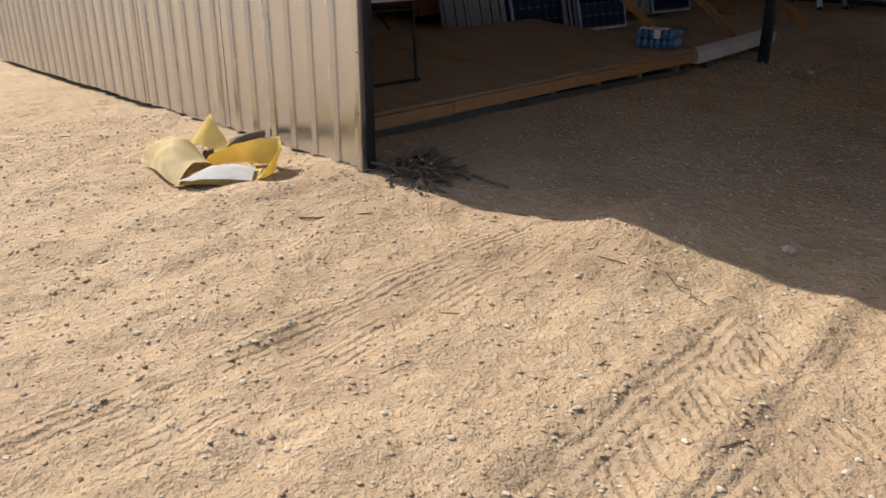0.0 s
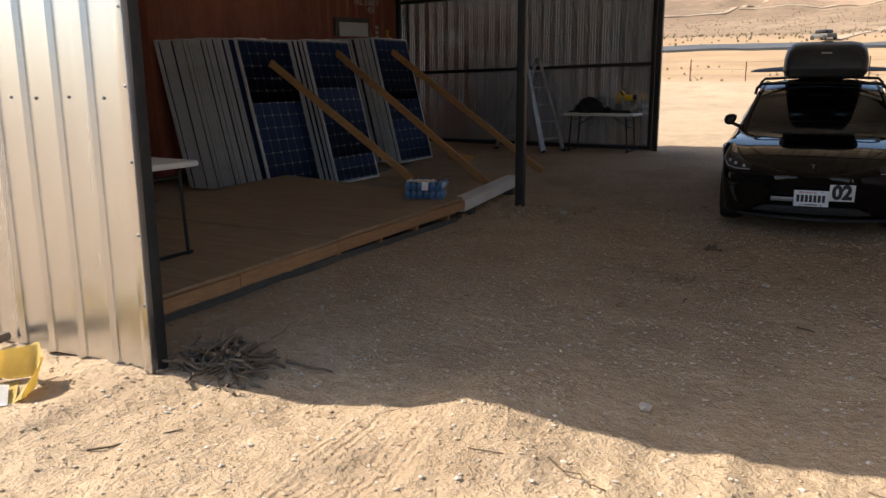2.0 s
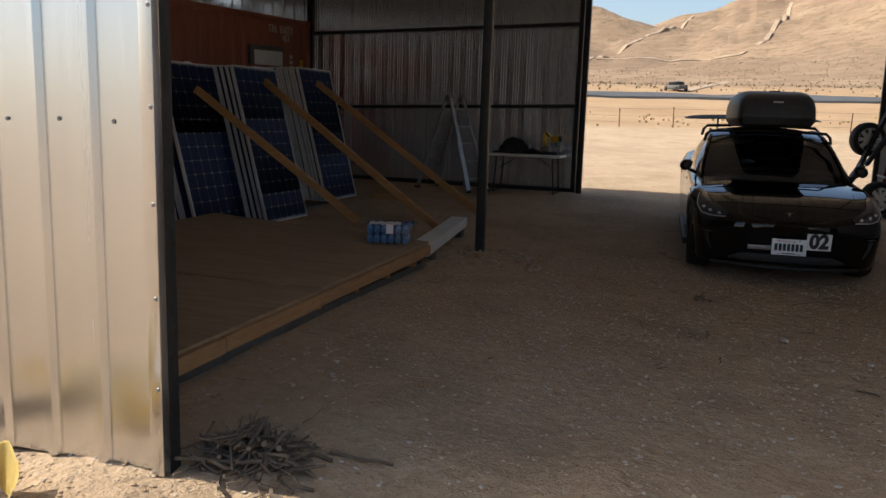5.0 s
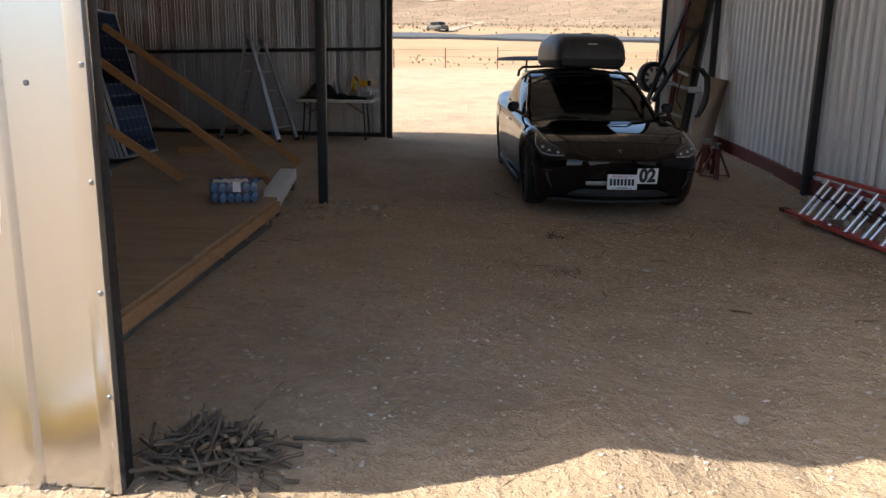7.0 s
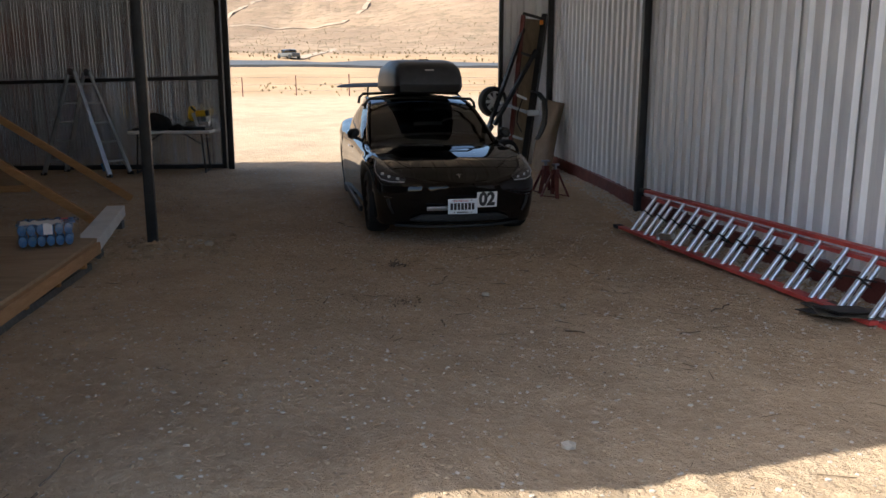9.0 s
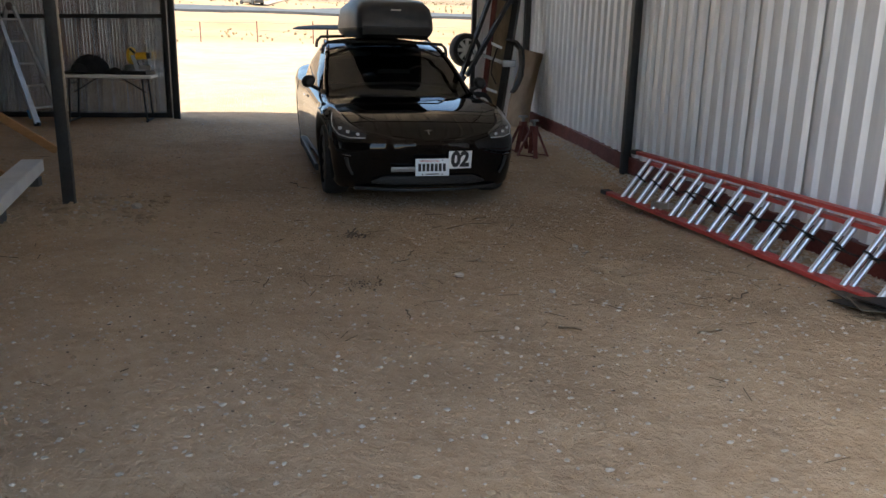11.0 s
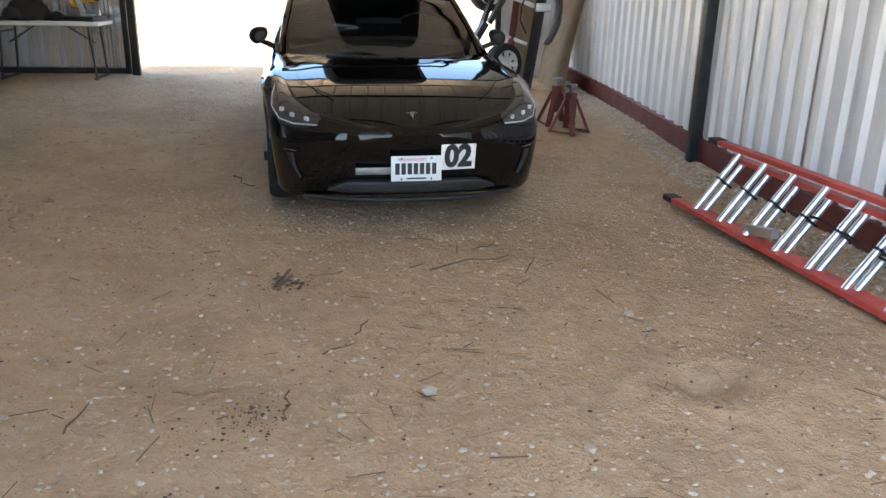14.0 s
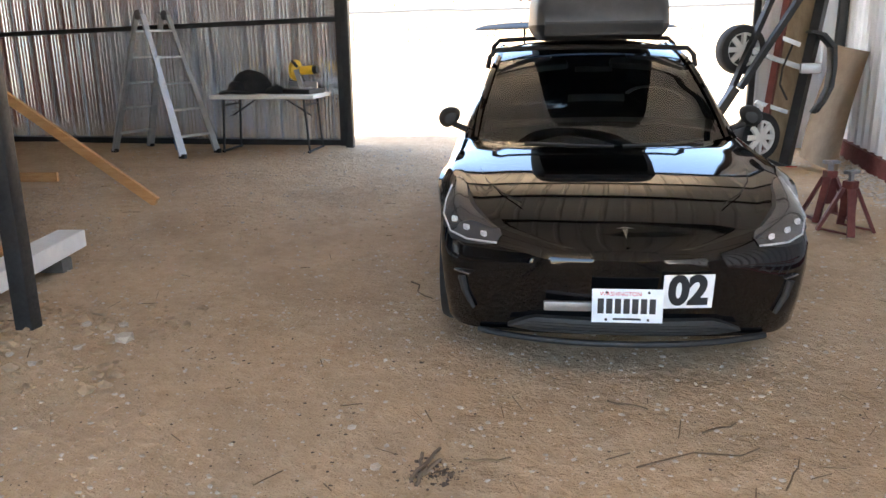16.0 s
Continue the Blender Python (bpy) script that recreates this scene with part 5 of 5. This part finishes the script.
bm = loft([[(4.68 - 0.10 * v + 0.33 * u**1.35 - 0.02 * math.sin(3 * v), 9.88 + 0.55 * u * (1 - 0.5 * v) + 0.95 * v, 0.12 + 1.13 * u + 0.06 * v) for u in np.linspace(0, 1, 9)] for v in np.linspace(0, 1, 9)])
bmesh.ops.solidify(bm, geom=bm.faces[:], thickness=0.006)
solid("hardboard_sheet", bm, HARDBOARD, "bowed tan hardboard sheet leaning on the wall", "board")


def tipped_trailer():
    """A small trailer stood on end and leaning back against the wall."""
    t = thing("utility_trailer", "black utility trailer stood on end against the wall", "trailer")

    def at(x, z, out=0.0):
        return Vector((x, 10.3 + 0.28 * z - out, z))

    def beam(name, a, b, w, d, mat=BLACK_STEEL, label=""):
        return part(name, rod(bmesh.new(), a, b, 0, flat=(w, d)), mat, t, label)

    part("deck", quad_tilt([at(4.10, 0.22), at(4.32, 0.18), at(4.74, 2.6), at(4.45, 2.62)], 0.02), OLD_PLY, t, "weathered plywood deck")
    beam("side_rail", at(4.31, 0.17, 0.05), at(4.80, 2.68, 0.05), 0.09, 0.10)
    beam("side_rail", at(4.06, 0.2, 0.05), at(4.43, 2.66, 0.05), 0.06, 0.08, RUST_RED)
    beam("tongue", at(3.72, 0.78, 0.15), at(4.42, 2.45, 0.06), 0.05, 0.06)
    beam("tongue", at(3.84, 0.92, 0.22), at(4.60, 2.1, 0.12), 0.05, 0.06)
    beam("hitch", at(3.64, 0.66, 0.16), at(3.80, 0.92, 0.18), 0.08, 0.08)
    for z, a, b in ((0.72, 4.02, 4.32), (1.36, 4.18, 4.42), (2.02, 4.30, 4.62), (2.64, 4.42, 4.80)):
        beam("crossbar", at(a, z + 0.06, 0.06), at(b, z - 0.04, 0.06), 0.05, 0.04, LADDER_ALU if z < 1.5 else BLACK_STEEL)
    beam("tail_bar", at(4.12, 0.22, 0.08), at(4.38, 0.12, 0.08), 0.05, 0.06)
    beam("axle", at(3.95, 1.27, 0.1), at(4.5, 1.08, 0.1), 0.05, 0.05, GREY_METAL)
    part("hub_plate", boxed((-0.10, -0.03, -0.05), (0.10, 0.03, 0.05), 0.02), LADDER_ALU, t, "bare steel hub").matrix_local = Matrix.Translation(at(4.5, 1.10, 0.16))
    pts = [at(4.50, 1.46, 0.14), at(4.61, 1.43, 0.14), at(4.71, 1.31, 0.14), at(4.715, 1.12, 0.14), at(4.69, 0.93, 0.14), at(4.63, 0.80, 0.14), at(4.56, 0.70, 0.14)]
    bm = loft([[p + Vector((0, -0.12, 0)), p + Vector((0, 0.10, 0)), p + Vector((-0.035, 0.10, -0.02)), p + Vector((-0.035, -0.12, -0.02))] for p in pts], closed=True, caps=True)
    part("mudguard", bm, BLACK_STEEL, t, "bent black steel mudguard")
    part("tail_lamp", boxed((-0.05, -0.03, -0.025), (0.05, 0.03, 0.025), 0.008), RED_LENS, t, "red tail lamp").matrix_local = Matrix.Translation(at(4.36, 0.15, 0.12))
    part("marker_lamp", boxed((-0.03, -0.015, -0.035), (0.03, 0.015, 0.035), 0.005), ORANGE, t, "orange marker lamp").matrix_local = Matrix.Translation(at(4.71, 2.55, 0.12))
    wheel_part(t, Matrix.Translation(at(3.87, 1.28, 0.0)) @ pose(0, 0, 0, 0, 0, -72), 0.245, 0.15, RIM_WHITE, 8)
    wheel_part(t, Matrix.Translation(at(4.02, 0.45, 0.12)) @ pose(0, 0, 0, 0, 0, -60), 0.245, 0.15, RIM_WHITE, 8)
    cable = bmesh.new()
    pts = [at(4.34, 1.32, 0.1), at(4.24, 1.1, 0.16), at(4.22, 0.95, 0.16), at(4.30, 0.80, 0.12)]
    for a, b in zip(pts[:-1], pts[1:]):
        rod(cable, a, b, 0.01, 6)
    part("cable", cable, TRIM_BLACK, t)


def quad_tilt(corners, thick):
    bm = bmesh.new()
    f = bm.faces.new([bm.verts.new(c) for c in corners])
    bmesh.ops.solidify(bm, geom=[f], thickness=thick)
    return bm


tipped_trailer()

# ---- litter on the ground ----


def limb(a, b, r, rs, kinks=3):
    """A crooked dry stick."""
    a, b = Vector(a), Vector(b)
    pts = [a]
    for k in range(1, kinks):
        j = (b - a).length * 0.08
        pts.append(a.lerp(b, k / kinks) + Vector((rs.uniform(-j, j), rs.uniform(-j, j), rs.uniform(-j, j) * 0.4)))
    return tube(pts + [b], r, 6, 0.7)


rs = random.Random(21)
pile = thing("stick_pile", "heap of dry grey sticks on the shaded dirt", "sticks")
for n in range(150):
    cx, cy = 0.235 + rs.gauss(0, 0.105), 0.235 + rs.gauss(0, 0.08)
    a, l = rs.uniform(0, math.pi), rs.uniform(0.08, 0.30)
    h = 0.010 + max(0, 0.13 - 0.6 * math.hypot(cx - 0.235, (cy - 0.235) * 1.3)) * rs.random()
    dx, dy, dz = math.cos(a) * l / 2, math.sin(a) * l / 2, rs.uniform(-0.06, 0.06)
    g0, g1 = gz(cx - dx, cy - dy), gz(cx + dx, cy + dy)
    bm = limb((cx - dx, cy - dy, g0 + max(0.006, h - dz)), (cx + dx, cy + dy, g1 + max(0.006, h + dz)), rs.choice((0.003, 0.005, 0.007, 0.009, 0.012)), rs)
    part("stick", bm, DRY_STICK, pile)
for a, b, r in (((0.40, 0.06, 0.01), (0.56, -0.02, 0.012), 0.012), ((0.5, 0.42, 0.01), (0.78, 0.44, 0.01), 0.008), ((0.33, 0.5, 0.07), (0.42, 0.62, 0.15), 0.004)):
    bm = limb((a[0], a[1], gz(*a[:2]) + a[2]), (b[0], b[1], gz(*b[:2]) + b[2]), r, rs, 4)
    part("stick", bm, DRY_STICK, pile)

bm = limb((-0.92, -0.56, gz(-0.92, -0.56) + 0.03), (-1.13, -0.03, gz(-1.1, 0) + 0.045), 0.036, rs, 4)
solid("wooden_pole", bm, DRY_STICK, "weathered grey wooden pole end against the wall", "pole")


def torn_sack():
    """A torn paper sack with its mouth open and caked powder inside."""
    s = thing("torn_paper_sack", "torn yellow paper cement sack with caked white powder", "sack", pose(-0.66, -0.62, gz(-0.66, -0.62)))
    ra = random.Random(2)

    def sheet(fn, nu, nv, mat, label, thick=0.004):
        bm = loft([[fn(u, v) for u in np.linspace(0, 1, nu)] for v in np.linspace(0, 1, nv)])
        bmesh.ops.solidify(bm, geom=bm.faces[:], thickness=thick)
        return part("paper", bm, mat, s, label, 60)

    def crumple(x, y, z, a=0.012):
        w = a * noise.noise((x * 9, y * 9, z * 9 + 3))
        v = a * 1.6 * noise.noise((x * 5 + 7, y * 5, z * 5))
        return (x + v + 0.5 * w, y + v - 0.6 * w, max(0.004, z + 1.5 * w + a * math.sin(15 * x + 12 * y)))

    # fat folded body, pale with dust, lying along the front
    def body(u, v):
        a = Vector((-0.46, 0.06)).lerp(Vector((0.02, -0.02)), v)
        b = Vector((-0.42, -0.29)).lerp(Vector((0.20, -0.34)), v)
        q = a.lerp(b, u)
        return crumple(q.x, q.y, 0.012 + 0.125 * math.sin(math.pi * u) ** 0.55 * (1 - 0.35 * v**3), 0.011)

    sheet(body, 16, 20, SACK_PALE, "pale dusty folded paper")

    # flap standing up at the back
    def back(u, v):
        q = Vector((-0.50, 0.06)).lerp(Vector((-0.16, 0.10)), u)
        return crumple(q.x - 0.05 * v, q.y + 0.10 * v, 0.05 + v * (0.20 * (1 - abs(u - 0.45) * 1.5)), 0.010)

    sheet(back, 12, 8, SACK_OUT, "yellow paper flap")

    # torn rim that stands round the far side of the mouth
    ring = ((-0.02, -0.06), (0.00, 0.08), (0.06, 0.22), (0.17, 0.30), (0.30, 0.24), (0.40, 0.12), (0.45, 0.02))

    def rim(u, v):
        k = u * (len(ring) - 1)
        n = min(int(k), len(ring) - 2)
        q = Vector(ring[n]).lerp(Vector(ring[n + 1]), k - n)
        h = float(np.interp(u, [0, 0.15, 0.3, 0.5, 0.62, 0.72, 0.85, 1], [0.09, 0.10, 0.15, 0.18, 0.11, 0.16, 0.11, 0.03]))
        out = 0.05 * v * v
        return crumple(q.x + out * 0.7, q.y + out * 0.5, 0.008 + v * h, 0.011)

    sheet(rim, 36, 10, SACK_OUT, "torn curled yellow paper rim")

    def lip(u, v):
        a = Vector((0.19, -0.36)).lerp(Vector((0.48, 0.01)), u)
        b = Vector((-0.02, -0.08)).lerp(Vector((0.16, 0.24)), u)
        q = a.lerp(b, v)
        return crumple(q.x, q.y, 0.010 + 0.012 * math.sin(3 * v), 0.006)

    sheet(lip, 14, 10, SACK_OUT, "yellow paper lying flat")
    rows = []
    for v in np.linspace(0, 1, 9):
        a, b = Vector((0.225, -0.345)).lerp(Vector((0.05, -0.06)), v), Vector((0.47, -0.015)).lerp(Vector((0.24, 0.14)), v)
        rows.append([(*a.lerp(b, u), 0.035 + 0.03 * math.sin(math.pi * u) * (0.4 + math.sin(math.pi * v)) + 0.006 * ra.random()) for u in np.linspace(0, 1, 14)])
    bm = loft(rows)
    bmesh.ops.solidify(bm, geom=bm.faces[:], thickness=0.018)
    part("caked_powder", bm, POWDER, s, "caked white powder", 60)


torn_sack()


def pebble_mesh(seed, flat=0.6):
    rr = random.Random(seed)
    bm = bmesh.new()
    bmesh.ops.create_icosphere(bm, subdivisions=1, radius=1.0)
    for v in bm.verts:
        v.co *= rr.uniform(0.75, 1.15)
        v.co.z *= flat
    return mesh_of("stone", bm, STONE, 25)


stones = [pebble_mesh(n) for n in range(5)]
for n, (x, y, r) in enumerate(((2.282, 0.70, 0.035), (0.13, 5.42, 0.055), (0.0, 5.25, 0.026), (-0.1, 5.05, 0.024), (-0.25, 5.1, 0.022), (-0.15, 5.55, 0.028), (-0.45, 5.05, 0.026), (0.02, 5.6, 0.03), (-0.5, 5.2, 0.03),
                               (1.66, 4.50, 0.024), (2.44, 3.40, 0.035), (3.4, 4.0, 0.028), (2.9, 2.95, 0.026), (1.5, 4.75, 0.02))):
    ob = new("stone", stones[n % 5])
    ob.matrix_world = pose(x, y, gz(x, y) + r * 0.35, 0, 0, n * 57) @ Matrix.Scale(r, 4)
    tagged(ob, "pale rough stone lying on the dirt", "stone", "loose stones")


def scatter(name, count, area, sizes, material, label, category, seed, flat=0.6, heaped=False):
    """Many small stones joined into one mesh."""
    ra = np.random.RandomState(seed)
    bm = bmesh.new()
    bmesh.ops.create_icosphere(bm, subdivisions=1, radius=1.0)
    base = np.array([v.co[:] for v in bm.verts])
    tri = np.array([[v.index for v in f.verts] for f in bm.faces])
    bm.free()
    x, y = ra.uniform(area[0], area[1], count), ra.uniform(area[2], area[3], count)
    if heaped:
        x = np.clip(ra.normal((area[0] + area[1]) / 2, (area[1] - area[0]) / 7, count), area[0], area[1])
        y = np.clip(ra.normal((area[2] + area[3]) / 2, (area[3] - area[2]) / 6, count), area[2], area[3])
    r = sizes[0] * (sizes[1] / sizes[0]) ** (ra.uniform(0, 1, count) ** 2.2)
    z = ground_z(x, y) + r * 0.25
    jit = ra.uniform(0.65, 1.2, (count, len(base), 1))
    turn = ra.uniform(0, 6.28, count)
    co = base[None] * jit
    cx = co[..., 0] * np.cos(turn)[:, None] - co[..., 1] * np.sin(turn)[:, None]
    cy = co[..., 0] * np.sin(turn)[:, None] + co[..., 1] * np.cos(turn)[:, None]
    stretch = ra.uniform(0.8, 1.5, (count, 1))
    out = np.stack([cx * r[:, None] * stretch + x[:, None], cy * r[:, None] + y[:, None], co[..., 2] * flat * r[:, None] + z[:, None]], -1).reshape(-1, 3)
    faces = (tri[None] + (np.arange(count) * len(base))[:, None, None]).reshape(-1, 3)
    me = bpy.data.meshes.new(name)
    me.from_pydata(out.tolist(), [], faces.tolist())
    me.materials.append(material)
    return tagged(new(name, me), label, category, kind="stuff")


CHAR = surface("charred_bark_crumbs", (0.05, 0.035, 0.025), (0.13, 0.095, 0.065), 30, (0.9, 0.95))
CLOD = surface("dark_dirt_clods", (0.29, 0.205, 0.125), (0.46, 0.34, 0.22), 25, (0.9, 0.95))
scatter("gravel", 26000, (-3.0, 5.0, -2.6, 11.0), (0.002, 0.013), STONE, "small pale pebbles strewn over the dirt", "gravel", 3)
scatter("dirt_clods", 9000, (-3.0, 5.0, -2.6, 8.0), (0.0025, 0.014), CLOD, "small crumbled clods of dirt", "clods", 4)
SAND = surface("crumbled_sand", (0.40, 0.29, 0.18), (0.54, 0.41, 0.27), 25, (0.9, 0.95))
scatter("sand_clumps", 11000, (-3.2, 4.6, -2.9, 0.7), (0.0015, 0.012), SAND, "crumbly clumps of sunlit sand", "clumps", 41)
scatter("wall_gravel", 2600, (4.65, 5.02, 2.0, 11.2), (0.008, 0.028), STONE, "grey gravel along the base of the wall", "gravel", 6)
scatter("post_rubble", 520, (-0.95, 0.35, 4.7, 5.95), (0.006, 0.042), CLOD, "rubble of dirt clods round the post", "rubble", 7)

scatter("dark_debris", 240, (1.60, 2.04, 3.05, 3.45), (0.0015, 0.008), CHAR, "dark crumbs of char and bark", "debris", 12, heaped=True)
scatter("bark_debris", 230, (1.65, 2.1, 4.38, 4.62), (0.002, 0.011), CHAR, "dark crumbs of bark round a root", "debris", 13, heaped=True)
scatter("bark_litter", 2200, (0.4, 4.4, 1.4, 5.6), (0.002, 0.008), CHAR, "dark crumbs of bark strewn over the dirt", "litter", 51, 0.4)
scatter("pale_grit", 3200, (-0.6, 4.4, 1.2, 6.2), (0.003, 0.012), STONE, "pale angular grit on the shaded dirt", "grit", 52)
scatter("burrow_debris", 90, (3.2, 3.75, 3.05, 3.3), (0.004, 0.014), CLOD, "crumbled dirt round a burrow", "debris", 14, heaped=True)
rs = random.Random(33)
lines = [((2.57, 4.64), (3.02, 4.83), 0.006), ((3.05, 4.56), (3.14, 4.77), 0.006), ((2.48, 5.14), (2.64, 5.08), 0.007), ((2.83, 4.92), (2.97, 5.02), 0.007), ((1.96, 4.61), (2.13, 4.64), 0.006), ((1.35, 6.54), (1.53, 6.28), 0.009),
         ((1.26, 3.16), (1.28, 3.36), 0.006), ((1.94, 3.25), (1.94, 3.45), 0.007), ((2.05, 3.74), (2.18, 3.84), 0.006), ((3.33, 4.28), (3.37, 4.13), 0.006), ((3.50, 3.30), (3.41, 3.05), 0.009), ((2.02, 2.73), (2.02, 2.56), 0.008),
         ((3.80, 2.58), (4.01, 2.74), 0.009), ((2.74, 2.33), (2.84, 2.26), 0.010), ((3.38, 2.12), (3.52, 2.14), 0.009), ((2.18, 3.92), (2.24, 4.06), 0.007), ((2.10, 0.02), (2.36, -0.10), 0.006), ((0.45, -0.72), (0.66, -0.42), 0.007)]
for a, b, r in lines:
    r *= 0.6
    bm = limb((*a, gz(*a) + r), (*b, gz(*b) + r * 1.5), r, rs, 4)
    solid("twig", bm, TWIG, "dry brown twig lying on the dirt", "twig", "scattered twigs")
root = thing("dry_root", "small twisted dry root stub in the dirt", "root")
for k in range(5):
    a = (1.80 + 0.03 * rs.random(), 4.42 + 0.03 * k)
    b = (1.79 + 0.10 * rs.random(), 4.50 + 0.035 * k)
    part("strand", limb((*a, gz(*a) + 0.006), (*b, gz(*b) + 0.018 + 0.012 * rs.random()), 0.009, rs, 4), DRY_STICK, root)
bm = bmesh.new()
for n in range(280):
    x, y = rs.uniform(-2.5, 4.7), rs.uniform(-1.5, 9.0)
    if rs.random() < 0.45:
        x, y = rs.uniform(1.2, 4.6), rs.uniform(2.2, 5.4)
    a, l = rs.uniform(0, 6.28), rs.uniform(0.03, 0.15)
    x2, y2 = x + math.cos(a) * l, y + math.sin(a) * l
    rod(bm, (x, y, gz(x, y) + 0.003), (x2, y2, gz(x2, y2) + 0.006), rs.uniform(0.001, 0.0026), 5)
solid("twig_litter", bm, TWIG, "fine dry twigs and stems strewn over the dirt", "litter", kind="stuff")
